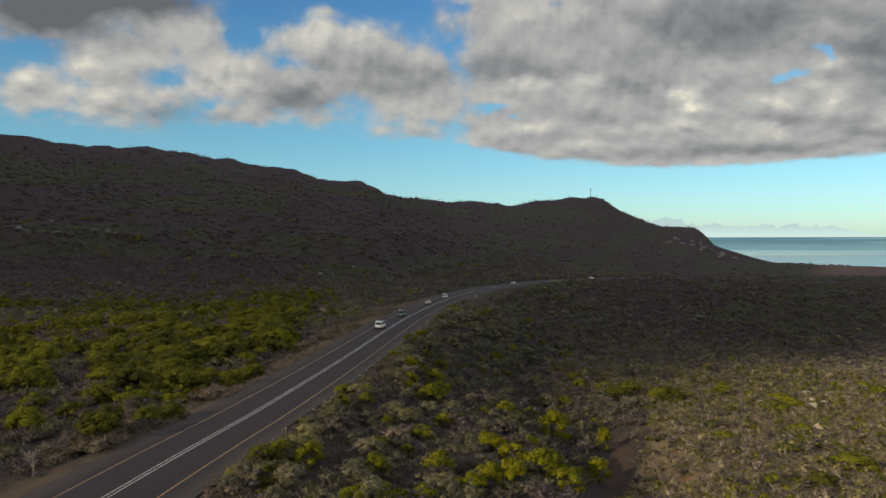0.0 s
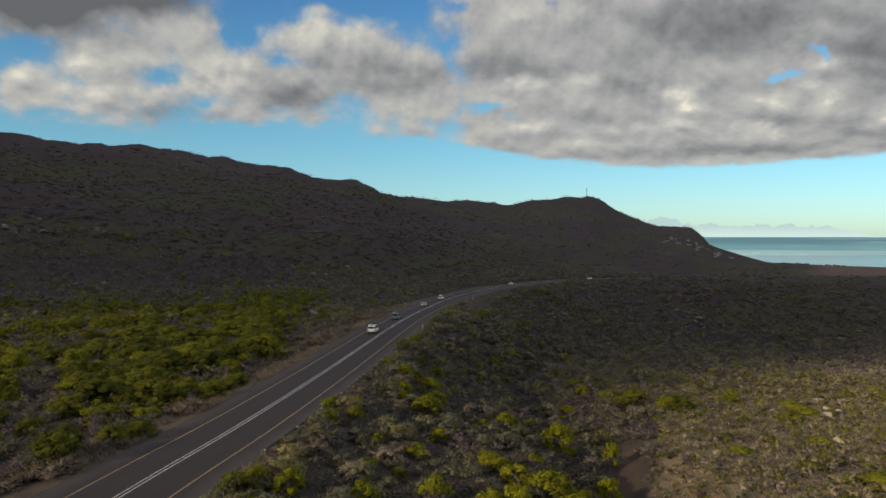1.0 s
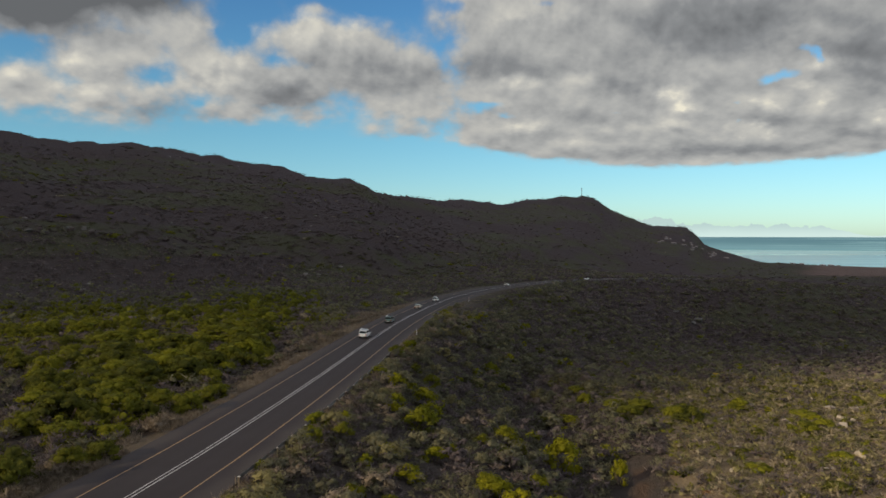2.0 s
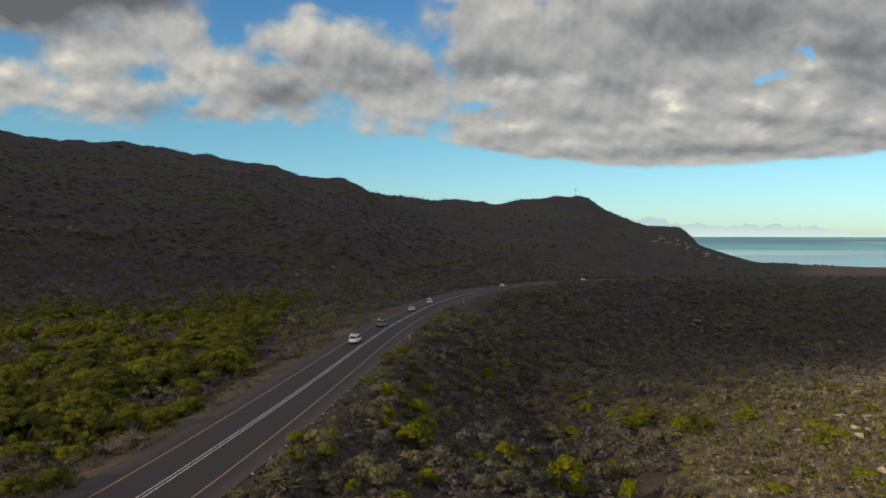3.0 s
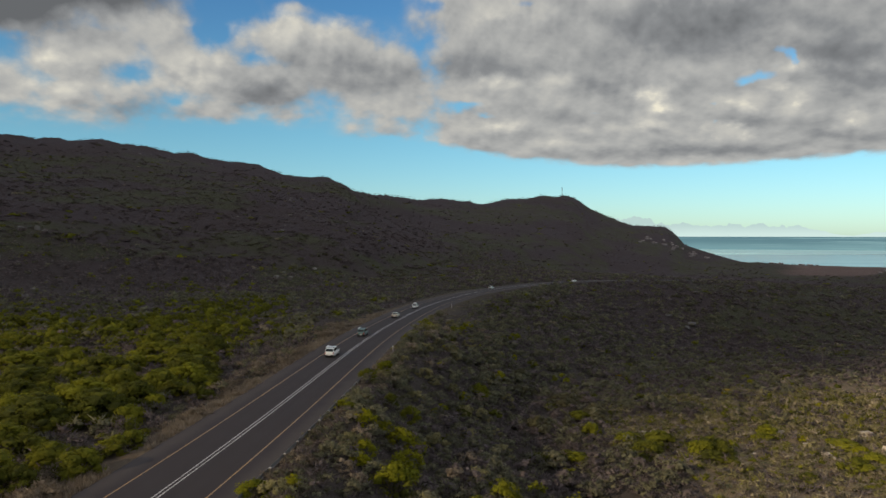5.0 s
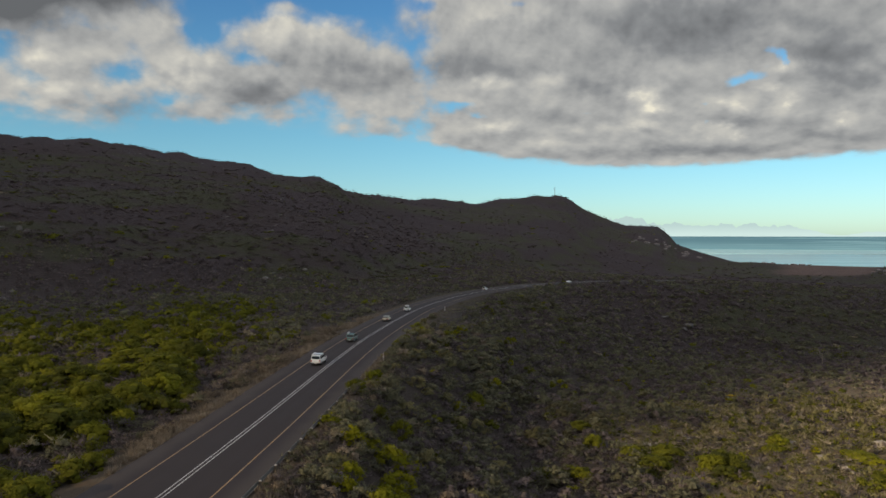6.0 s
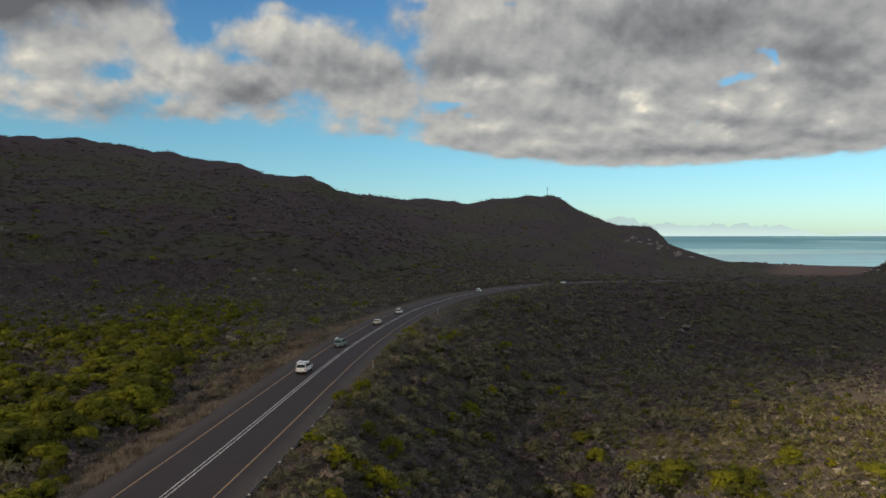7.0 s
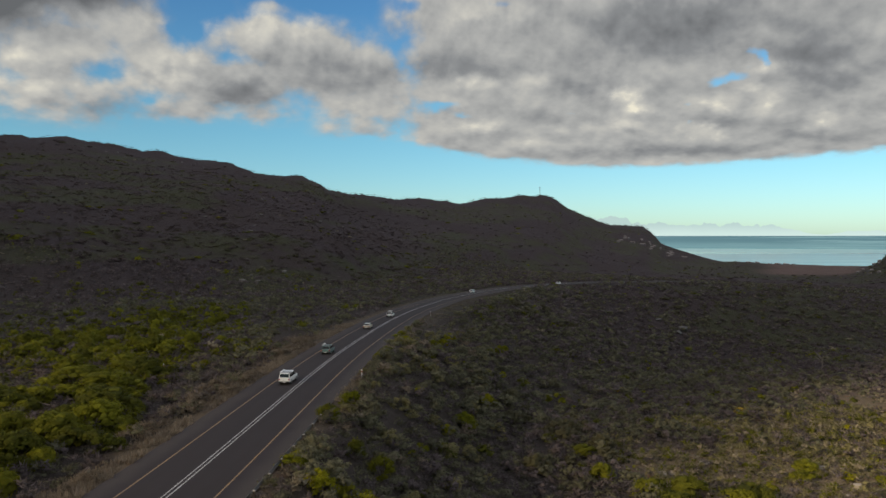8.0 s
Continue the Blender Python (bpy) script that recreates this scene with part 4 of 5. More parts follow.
unseen_cloud(LIFT, back, -1900, 2600, 3000)
# ---------------------------------------------------------------- single things
def part(name, bm, mat, parent, label="", smooth_shade=False):
    me = bpy.data.meshes.new(name)
    bmesh.ops.recalc_face_normals(bm, faces=bm.faces)
    bm.to_mesh(me)
    bm.free()
    if smooth_shade:
        me.polygons.foreach_set("use_smooth", np.ones(len(me.polygons), bool))
    me.materials.append(mat)
    ob = new(name, me)
    ob.parent = parent
    return tagged(ob, label)


def prism(bm, low, high):
    """A solid between two rings of corners."""
    a, b = [bm.verts.new(p) for p in low], [bm.verts.new(p) for p in high]
    k = len(a)
    bm.faces.new(a[::-1])
    bm.faces.new(b)
    for j in range(k):
        bm.faces.new((a[j], a[(j + 1) % k], b[(j + 1) % k], b[j]))


def block(x0, x1, y0, y1, z0, z1, bevel=0.0, taper=0.0):
    bm = bmesh.new()
    t = taper
    prism(bm, [(x0, y0, z0), (x1, y0, z0), (x1, y1, z0), (x0, y1, z0)], [(x0 + t, y0 + t, z1), (x1 - t, y0 + t, z1), (x1 - t, y1 - t, z1), (x0 + t, y1 - t, z1)])
    if bevel:
        bmesh.ops.bevel(bm, geom=bm.edges[:], offset=bevel, segments=2, affect="EDGES")
    return bm


def tube(points, radii, sides=6):
    """A round stem through points."""
    bm = bmesh.new()
    rings = []
    for k, (p, r) in enumerate(zip(points, radii)):
        p = Vector(p)
        d = (Vector(points[min(k + 1, len(points) - 1)]) - Vector(points[max(k - 1, 0)])).normalized()
        u = d.orthogonal().normalized()
        w = d.cross(u)
        rings.append([bm.verts.new(p + (u * math.cos(a) + w * math.sin(a)) * r) for a in [6.2832 * j / sides for j in range(sides)]])
    for a, b in zip(rings, rings[1:]):
        for j in range(sides):
            bm.faces.new((a[j], a[(j + 1) % sides], b[(j + 1) % sides], b[j]))
    bm.faces.new(rings[0][::-1])
    bm.faces.new(rings[-1])
    return bm


def join(bms):
    out = bmesh.new()
    for b in bms:
        me = bpy.data.meshes.new("join")
        b.to_mesh(me)
        b.free()
        out.from_mesh(me)
        bpy.data.meshes.remove(me)
    return out


def height_at(x, y):
    return float(terrain(x, y)[0])


# shrubs that stand out by themselves: crown on short crooked stems
HERO_FORMS = forms(21, 6, lumps=26, leaves=48, size=0.047, flat=0.85, core=6, girth=(0.11, 0.20), spread=0.37, loose=0.2, foot=0.04, under=0.45)
HERO_FORMS += forms(22, 6, lumps=26, leaves=46, size=0.052, flat=1.1, core=4, girth=(0.06, 0.15), spread=0.42, loose=0.65, foot=0.08, under=0.35)
HERO_FORMS += forms(24, 4, lumps=64, leaves=34, size=0.036, flat=1.0, core=4, girth=(0.08, 0.15), spread=0.40, loose=0.2, foot=0.03, under=0.5)
CROWNS = {}


def crown_mesh(k, mat, level):
    """The crown k with leaves of that tone, the lumps a little apart."""
    if (k, mat.name, level) not in CROWNS:
        v, f, t, nor = HERO_FORMS[k]
        CROWNS[k, mat.name, level] = mesh_from("crown", v, f, mat, [("tone", 0.28 * level + 0.44 * t)], normals=nor)
    return CROWNS[k, mat.name, level]


def stems(rng):
    bms = []
    for _ in range(4):
        a = rng.rand() * 6.283
        d = np.array([math.cos(a), math.sin(a)])
        bms.append(tube([(0.04 * d[0], 0.04 * d[1], -0.12), (0.1 * d[0], 0.1 * d[1], 0.15), (0.24 * d[0] + 0.04, 0.24 * d[1], 0.45)], (0.035, 0.026, 0.012), 5))
    return join(bms)


STEM_RNG = np.random.RandomState(9)
STEM = part("stem", stems(STEM_RNG), BARK, None).data
bpy.data.objects.remove(bpy.data.objects["stem"])
SHRUB_RNG = np.random.RandomState(19)


def shrub(x, y, width, height, mat, label, group, loose=False, broad=False):
    ob = new("shrub")
    ob.matrix_basis = pose(x, y, height_at(x, y) - 0.1, 0, 0, SHRUB_RNG.rand() * 360) @ Matrix.Diagonal((width, width * (0.85 + 0.3 * SHRUB_RNG.rand()), height, 1))
    crown = new("crown", crown_mesh(12 + SHRUB_RNG.randint(4) if broad else SHRUB_RNG.randint(6) + 6 * loose, mat, SHRUB_RNG.randint(3)))
    crown.parent = ob
    stem = new("stem", STEM)
    stem.parent = ob
    return tagged(ob, label, "shrub", group)


LEFT_SHRUBS = [(-35.6, 55.1, 4.8, 4.7), (-33.2, 60.3, 3.2, 3.0), (-31.6, 63.0, 2.8, 2.4), (-40.2, 75.5, 7.6, 4.4), (-35.0, 77.5, 6.6, 3.8), (-54.3, 80.0, 6.2, 3.8), (-51.6, 95.0, 2.6, 2.9),
               (-45.0, 60.5, 4.6, 3.3), (-29.2, 80.5, 3.9, 3.1), (-27.7, 89.0, 2.7, 2.2), (-39.6, 97.0, 8.4, 3.9), (-34.2, 99.0, 8.0, 4.2), (-32.5, 83.5, 4.6, 2.8), (-38.6, 87.6, 6.2, 3.2),
               (-37.4, 69.4, 4.4, 3.0), (-33.4, 70.4, 3.4, 2.4), (-48.5, 70.0, 3.6, 2.6), (-43.0, 66.5, 3.6, 2.4), (-44.2, 103.0, 6.6, 2.9), (-46.5, 84.0, 4.4, 2.6), (-50.5, 63.0, 3.6, 2.6)]
BEYOND_SHRUBS = [(-38.1, 105.4, 9.0, 4.0), (-32.6, 105.4, 6.4, 3.8), (-31.5, 112.3, 6.0, 3.6), (-29.1, 116.4, 6.6, 3.6), (-29.9, 145.1, 2.6, 2.3), (-30.2, 122.8, 7.5, 3.8),
                 (-36.3, 113.2, 6.0, 3.6), (-21.5, 124.1, 3.3, 2.2), (-33.5, 134.2, 9.0, 3.6), (-26.6, 131.0, 5.4, 3.0), (-42.0, 124.0, 8.0, 3.6), (-47.0, 109.0, 7.0, 3.4),
                 (-50.0, 118.0, 8.0, 3.4), (-39.0, 141.0, 8.0, 3.2), (-55.0, 130.0, 9.0, 3.4), (-46.0, 98.0, 5.0, 3.0)]
GULLY_SHRUBS = [(13.0, 83.0, 5.0, 5.2), (18.8, 80.2, 2.3, 3.5), (14.4, 66.6, 2.7, 3.4), (1.9, 63.5, 3.7, 2.2), (6.6, 67.9, 2.6, 2.0), (1.9, 50.6, 3.1, 3.1), (6.1, 57.4, 4.7, 3.5), (-2.1, 47.2, 3.0, 2.2),
                (7.0, 51.7, 3.8, 2.7), (0.1, 49.9, 3.1, 2.6), (-10, 48.2, 2.5, 2.6), (-9.4, 41.4, 4.1, 2.2), (3.6, 59.8, 2.8, 2.6), (9.6, 60.5, 2.6, 2.4)]
BANK_SHRUBS = [(-6.1, 97.5, 2.9, 2.4), (-2.5, 96.7, 3.6, 2.7), (-2.1, 90.8, 3.6, 2.6), (0.1, 100.0, 1.9, 1.6), (-6.5, 88.0, 3.0, 2.2), (-11.8, 76.8, 1.6, 1.3), (-3.2, 108.5, 2.2, 2.6), (-3.7, 83.4, 3.9, 3.4), (-6.8, 86.2, 2.1, 1.5), (-14.3, 73.4, 2.6, 1.9), (-9.5, 64.8, 1.8, 1.6), (-7.7, 69.8, 2.2, 1.7), (-2.7, 72.0, 2.8, 2.0),
               (-5.7, 64.2, 3.0, 1.7), (7.0, 86.4, 1.6, 1.0), (6.1, 92.8, 1.3, 0.9), (7.9, 72.8, 2.2, 1.4), (16.8, 113.8, 4.2, 1.7), (21.4, 113.9, 4.2, 1.6), (-8.6, 100.9, 3.0, 1.4), (29.1, 114.1, 4.3, 2.8),
               (-0.8, 107.7, 2.8, 2.9), (-5.9, 116.5, 2.5, 2.3)]
TERRACE_SHRUBS = [(56.3, 105.4, 3.6, 1.9), (48.5, 85.6, 4.0, 1.7), (43.5, 65.5, 5.0, 2.4), (37.2, 107.1, 4.4, 2.6), (33.2, 66.3, 1.8, 1.2), (33.8, 55.4, 3.3, 2.0), (34.5, 79.2, 3.4, 1.3),
                  (99.8, 149.8, 4.6, 2.6), (97.4, 140.5, 4.1, 2.8), (38.5, 70.4, 3.0, 1.3), (29.2, 56.3, 2.9, 1.4), (53.3, 124.7, 3.0, 2.0), (64.7, 120.9, 5.4, 1.9), (62.2, 111.1, 4.4, 2.2),
                  (88.3, 142.4, 3.5, 2.6), (33.2, 114, 5.0, 2.9), (39.4, 112.9, 5.2, 2.8), (28, 133.8, 4.0, 2.2), (26.4, 122.7, 3.6, 3.0), (56.3, 127.9, 4.0, 2.6)]
def clump(rows, label, group):
    """Broad masses are several domed shrubs grown together."""
    for x, y, w, h in rows:
        if y > 100 and float(from_road(x, y)[0][0]) > beside_road(x, y):
            continue
        if w > 5.5:
            shrub(x, y, w * 0.95, h * 1.12, GREEN, label, group, False, True)
            for dx, dy, k in ((-0.42, -0.20, 0.5), (0.40, -0.08, 0.46)):
                shrub(x + dx * w, y + dy * w, w * k, h * (0.6 + 0.25 * SHRUB_RNG.rand()), GREEN, label, group)
        else:
            shrub(x, y, w, h, GREEN, label, group)


clump(LEFT_SHRUBS, "dense domed bright green shrub beside the road", "shrubs beside the road")
clump(BEYOND_SHRUBS, "domed green shrub in a thicket beyond the verge", "thicket shrubs")
for row in GULLY_SHRUBS:
    shrub(*row, YELLOW_GREEN, "loose yellow-green shrub growing in the gully", "gully shrubs", True)
for row in BANK_SHRUBS:
    shrub(*row, YELLOW_GREEN if row[1] < 102 else GREEN, "yellow-green shrub among grey scrub on the bank", "bank shrubs", True)
for row in TERRACE_SHRUBS:
    shrub(*row, GREEN, "rounded green shrub among dry tufts and stones", "terrace shrubs")
for row in ((29.5, 109.1, 4.6, 3.2), (37.0, 109.6, 3.6, 3.2), (40.2, 110.0, 3.4, 3.0), (54.9, 105.0, 4.6, 2.8), (38.9, 105.1, 2.2, 1.8), (53.5, 124.6, 3.2, 2.2), (18.0, 113.0, 4.0, 1.9), (21.6, 112.4, 3.6, 1.8)):
    shrub(*row, GREEN, "rounded green shrub among dry tufts and stones", "terrace shrubs", True)
for _ in range(85):
    x, y = 26 + 84 * SHRUB_RNG.rand(), 60 + 120 * SHRUB_RNG.rand()
    if sand_and_sun(np.array([x]), np.array([y]))[0] > 0.6 and float(from_track(np.array([x]), np.array([y]))[0]) > 3:
        w = 1.0 + 1.6 * SHRUB_RNG.rand() ** 2
        shrub(x, y, w, w * (0.55 + 0.25 * SHRUB_RNG.rand()), GREEN if SHRUB_RNG.rand() < 0.7 else YELLOW_GREEN, "small green bush between pale heath tufts", "terrace bushes", True)
BANK_FORMS = forms(28, 7, lumps=15, leaves=30, size=0.062, flat=1.0, core=3, girth=(0.08, 0.17), spread=0.40, loose=0.5, foot=0.08)
BUFF, PALE_SAGE, GREY_OLIVE = [], [], []
for _ in range(300):
    j = int(np.searchsorted(LINE[:, 1], 40 + 160 * SHRUB_RNG.rand() ** 1.2))
    off, pick = 7.0 + 20 * SHRUB_RNG.rand() ** 1.4, SHRUB_RNG.rand()
    w = min(1.4 + 1.9 * SHRUB_RNG.rand(), 1.7 * (off - 6.3))
    x, y = LINE[j, 0] + RIGHT[j, 0] * off, LINE[j, 1] + RIGHT[j, 1] * off
    if pick < 0.83:
        (BUFF if pick < 0.16 else PALE_SAGE if pick < 0.40 else GREY_OLIVE).append((x, y, w))
    else:
        shrub(x, y, w, w * 0.95, YELLOW_GREEN if pick > 0.92 else GREEN, "upright green bush on the road bank", "bank bushes", True)
rng = np.random.RandomState(29)
THICKET_FORMS = forms(30, 6, lumps=18, leaves=19, size=0.064, flat=0.95, core=4, girth=(0.12, 0.20), spread=0.38, loose=0.2, foot=0.04, under=0.45)
x, y = -85 + 62 * rng.rand(620), 84 + 106 * rng.rand(620)
keep = (from_road(x, y)[0] < beside_road(x, y) - 2 + 3 * rough(x, y, 14, 2)) & (rough(x, y, 22, 3) > -0.2 + 0.22 * smooth(105, 175, y)) & (y > 78 + 0.9 * np.clip(-x - 52, 0, 50))
x, y = x[keep], y[keep]
w = 2.0 + 2.9 * rng.rand(len(x))
planted("thicket", THICKET_FORMS, on_ground(x, y), w, w * 0.72, GREEN, 31, "dense green shrubs grown together beyond the verge", "shrubs")
# smaller shrubs straying from the thicket towards the verge
x, y = -60 + 75 * rng.rand(900), 80 + 120 * rng.rand(900)
side = from_road(x, y)[0]
keep = (side < -9) & (side > beside_road(x, y) - 3) & (side < beside_road(x, y) + 10) & (rough(x, y, 11, 2) > -0.08)
x, y = x[keep], y[keep]
w = 1.5 + 2.0 * rng.rand(len(x)) ** 2
planted("straying_shrubs", THICKET_FORMS, on_ground(x, y), w, w * 0.72, GREEN, 37, "small green shrubs scattered in brown heath", "shrubs")
# dull green clumps on the floor of the valley
x, y = 18 + 130 * rng.rand(700), 95 + 190 * rng.rand(700)
keep = (from_road(x, y)[0] > 14) & (sand_and_sun(x, y) < 0.3) & (rough(x, y, 30, 2) > 0.0)
x, y = x[keep], y[keep]
w = 2.4 + 2.4 * rng.rand(len(x)) ** 2
planted("valley_shrubs", THICKET_FORMS, on_ground(x, y), w, w * 0.7, HILL_GREEN, 39, "dull green shrubs in clumps on the valley floor", "shrubs")
# low scrub hard against the guard rail
idx, off = rng.randint(14, 4 * 14, 420), 6.9 + 2.2 * rng.rand(420)
x, y = (LINE[idx, k] + RIGHT[idx, k] * off + TANGENT[idx, k] * 3 * rng.randn(420) for k in (0, 1))
w, tint = 0.7 + 0.9 * rng.rand(420), rng.rand(420)
for lo, hi, mat, label in ((0, 0.4, STRAW, "dry grass and stalks along the guard rail"), (0.4, 0.7, OLIVE, "low olive bushes along the guard rail"), (0.7, 1.1, BROWN, "low brown bushes along the guard rail")):
    k = (tint >= lo) & (tint < hi) & (from_road(x, y)[0] > 6.85)
    planted("verge_scrub", TWIG_FORMS, on_ground(x, y)[k], w[k], w[k] * 0.8, mat, 33, label, "scrub")
for rows, mat, label in ((BUFF, STRAW, "buff twiggy bushes on the road bank"), (PALE_SAGE, LIT_SAGE, "pale sage bushes on the road bank"), (GREY_OLIVE, OLIVE, "grey-olive bushes on the road bank")):
    rows = np.array(rows)
    planted("bank_scrub", BANK_FORMS, on_ground(rows[:, 0], rows[:, 1]), rows[:, 2], rows[:, 2] * 0.75, mat, 87, label, "scrub")
for _ in range(22):
    x, y = -64 + 40 * SHRUB_RNG.rand(), 84 + 68 * SHRUB_RNG.rand()
    if float(from_road(x, y)[0][0]) < beside_road(x, y) - 2:
        w = 3.0 + 3.0 * SHRUB_RNG.rand()
        shrub(x, y, w, w * 0.72, GREEN, "domed green shrub in a thicket beyond the verge", "thicket shrubs")
for row in ((73.5, 173.3, 3.6, 1.7), (57.5, 197.7, 4.0, 1.8)):
    shrub(*row, FLOWER, "low shrub covered in yellow-orange blossom", "flowering shrubs")


# boulders
def boulder_mesh(seed, mat):
    """An angular block, as if split from bedrock, its edges a little worn."""
    rng = np.random.RandomState(400 + seed)
    bm = bmesh.new()
    for p in rng.randn(16, 3):
        p = p / np.linalg.norm(p) * (0.42 + 0.14 * rng.rand())
        bm.verts.new((p[0], p[1] * (0.75 + 0.3 * rng.rand()), min(p[2], 0.30) * 0.95))
    hull_of = bmesh.ops.convex_hull(bm, input=bm.verts)
    bmesh.ops.delete(bm, geom=[v for v in hull_of["geom_interior"] if isinstance(v, bmesh.types.BMVert)], context="VERTS")
    bmesh.ops.bevel(bm, geom=bm.edges[:], offset=0.02, segments=1, affect="EDGES")
    me = bpy.data.meshes.new("boulder")
    bm.to_mesh(me)
    bm.free()
    me.materials.append(mat)
    return me


BOULDERS = [boulder_mesh(k, ROCK) for k in range(6)]
GREY_BOULDERS = [boulder_mesh(k + 9, GREY_ROCK) for k in range(6)]
ROCK_RNG = np.random.RandomState(23)


def boulder(x, y, width, height, label="pale weathered sandstone boulder among dry scrub", group="boulders on the terrace", shapes=BOULDERS):
    ob = new("boulder", shapes[ROCK_RNG.randint(6)])
    ob.matrix_basis = pose(x, y, height_at(x, y) + height * 0.25, 0, 0, ROCK_RNG.rand() * 360) @ Matrix.Diagonal((width, width * 0.8, height * 1.3, 1))
    return tagged(ob, label, "boulder", group)


for row in ((66.1, 112.5, 2.6, 1.4), (53.3, 88.6, 2.0, 1.3), (36.5, 88.4, 1.3, 0.8), (77.1, 133.3, 3.6, 1.4), (82.4, 133.6, 2.6, 1.3), (86.5, 135, 2.2, 1.0), (57.3, 114.5, 1.3, 0.9), (42.8, 79.6, 0.9, 0.5),
            (44.3, 80.5, 0.8, 0.45), (26.9, 82.3, 0.8, 0.6), (30.8, 77.6, 0.8, 0.6), (58.6, 120.6, 1.7, 1.2), (57, 113.3, 1.3, 1.2), (70, 119, 3.4, 1.7), (73.5, 121, 2.2, 1.2), (66.4, 108, 1.6, 0.8)):
    boulder(*row)
for row in ((33.7, 84.3, 0.8, 0.7), (34.6, 123.9, 1.5, 1.0), (36.4, 125, 1.2, 0.8), (59.3, 128.5, 1.7, 1.2), (43.6, 130.9, 2.4, 0.8), (72.3, 153.6, 1.5, 1.0), (47, 100, 0.9, 0.5), (40, 84, 0.7, 0.4)):
    boulder(*row)
for row in ((131, 322, 5.0, 2.0), (136, 328, 6.0, 2.4), (126, 330, 4.0, 1.4), (140, 318, 3.4, 1.4), (112, 345, 5, 1.6)):
    boulder(*row, "grey rock outcrop in dark valley scrub", "rocks in the valley", GREY_BOULDERS)
for row in ((-190, 345, 5, 2.6), (-185, 342, 6, 3), (-179, 340, 5, 2.6), (-174, 343, 4, 2), (-169, 346, 5, 2.4), (-158, 362, 4, 3.6), (-153, 366, 4, 3.4), (-147, 360, 4, 2.4), (-163, 350, 3, 1.5)):
    boulder(*row, "grey rock outcrop on the dark hillside", "outcrops on the hillside", GREY_BOULDERS)
for row in ((-36, 190, 3.5, 1.4), (-33, 193, 4, 1.5), (-30, 190, 3, 1.2), (-38, 196, 3, 1.2)):
    boulder(*row, "grey broken rocks in scrub beyond the verge", "rocks beyond the verge", GREY_BOULDERS)

# loose pale stones
rng = np.random.RandomState(61)
STONE_FORMS = []
for k in range(4):
    bm = bmesh.new()
    bmesh.ops.create_icosphere(bm, subdivisions=1, radius=0.5)
    v = np.array([vv.co[:] for vv in bm.verts]) * (0.75 + 0.5 * rng.rand(len(bm.verts), 1)) * (1, 1, 0.8)
    STONE_FORMS.append((v + (0, 0, 0.2), np.array([[q.index for q in ff.verts] for ff in bm.faces]), np.full(len(v), 0.5), None))
    bm.free()
x, y, r, rng = scatter(62, 2600, 55, 215, 6, 46, 1.9)
keep = (sand_and_sun(x, y) > 0.4) & (from_road(x, y)[0] > 12) & (rough(x, y, 14, 2) > 0.0)
x, y = x[keep], y[keep]
w = 0.26 + 0.75 * rng.rand(len(x)) ** 3
planted("loose_stones", STONE_FORMS, on_ground(x, y), w, w * 0.8, ROCK, 63, "pale loose stones lying between the tufts", "stones")


x, y, r, rng = scatter(65, 420, 260, 1050, -36, 14, 1.5)
keep = (rough(x, y, 120, 3) > 0.15) & (np.abs(from_road(x, y)[0]) > 20)
x, y = x[keep], y[keep]
w = 1.0 + 2.6 * rng.rand(len(x)) ** 2
planted("hillside_rocks", STONE_FORMS, on_ground(x, y, 0.3), w, w * 0.7, PALE_ROCK, 66, "scattered grey rocks on the dark hillside", "rocks")


# guard rail along the drop
along = np.concatenate([[0], np.cumsum(np.linalg.norm(np.diff(LINE[:, :2], axis=0), axis=1))])


def beside(d, off):
    """A point beside the road, d metres along it and off metres to its right."""
    x, y = (np.interp(d, along, LINE[:, k] + RIGHT[:, k] * off) for k in (0, 1))
    return float(x), float(y)


def guard_rail(start, posts, gap):
    ob = new("guard_rail")
    ob.matrix_basis = pose(*beside(start, 6.6), 0)
    foot = ob.matrix_basis.translation
    # a folded steel beam: its section as side and height, swept along the road
    fold = ((0.00, 0.42), (0.05, 0.45), (0.05, 0.51), (0.00, 0.55), (0.00, 0.59), (0.05, 0.63), (0.05, 0.69), (0.00, 0.72))
    section = [(a, b) for a, b in fold] + [(a + 0.012, b) for a, b in fold[::-1]]
    bm = bmesh.new()
    rings = []
    for k in range(posts * 2 - 1):
        d = start + k * gap / 2
        rings.append([bm.verts.new(Vector((*beside(d, 6.6 - a), b - 0.08)) - foot) for a, b in section])
    for a, b in zip(rings, rings[1:]):
        for q in range(len(section)):
            bm.faces.new((a[q], a[(q + 1) % len(section)], b[(q + 1) % len(section)], b[q]))
    bm.faces.new(rings[0][::-1])
    bm.faces.new(rings[-1])
    part("rail", bm, DULL_STEEL, ob, "dull grey folded steel rail")
    for k in range(posts):
        x, y = beside(start + k * gap, 6.74)
        z = height_at(x, y)
        turn = math.degrees(math.atan2(*(np.array(beside(start + k * gap + 1, 6.74)) - (x, y))))
        place_at = pose(x - foot.x, y - foot.y, 0, 0, 0, -turn)
        bm = block(-0.09, 0.09, -0.08, 0.08, z - 0.3, 0.62, 0.012)
        bm.transform(place_at)
        post = part("post", bm, BARK, ob, "weathered timber post")
        bm = block(-0.10, 0.10, -0.09, 0.09, 0.615, 0.68, 0.015)
        bm.transform(place_at)
        part("cap", bm, PALE_TIMBER, post, "pale painted post top")
    return tagged(ob, "low steel guard rail on timber posts along the drop", "guard rail")


guard_rail(104.0, 17, 3.8)


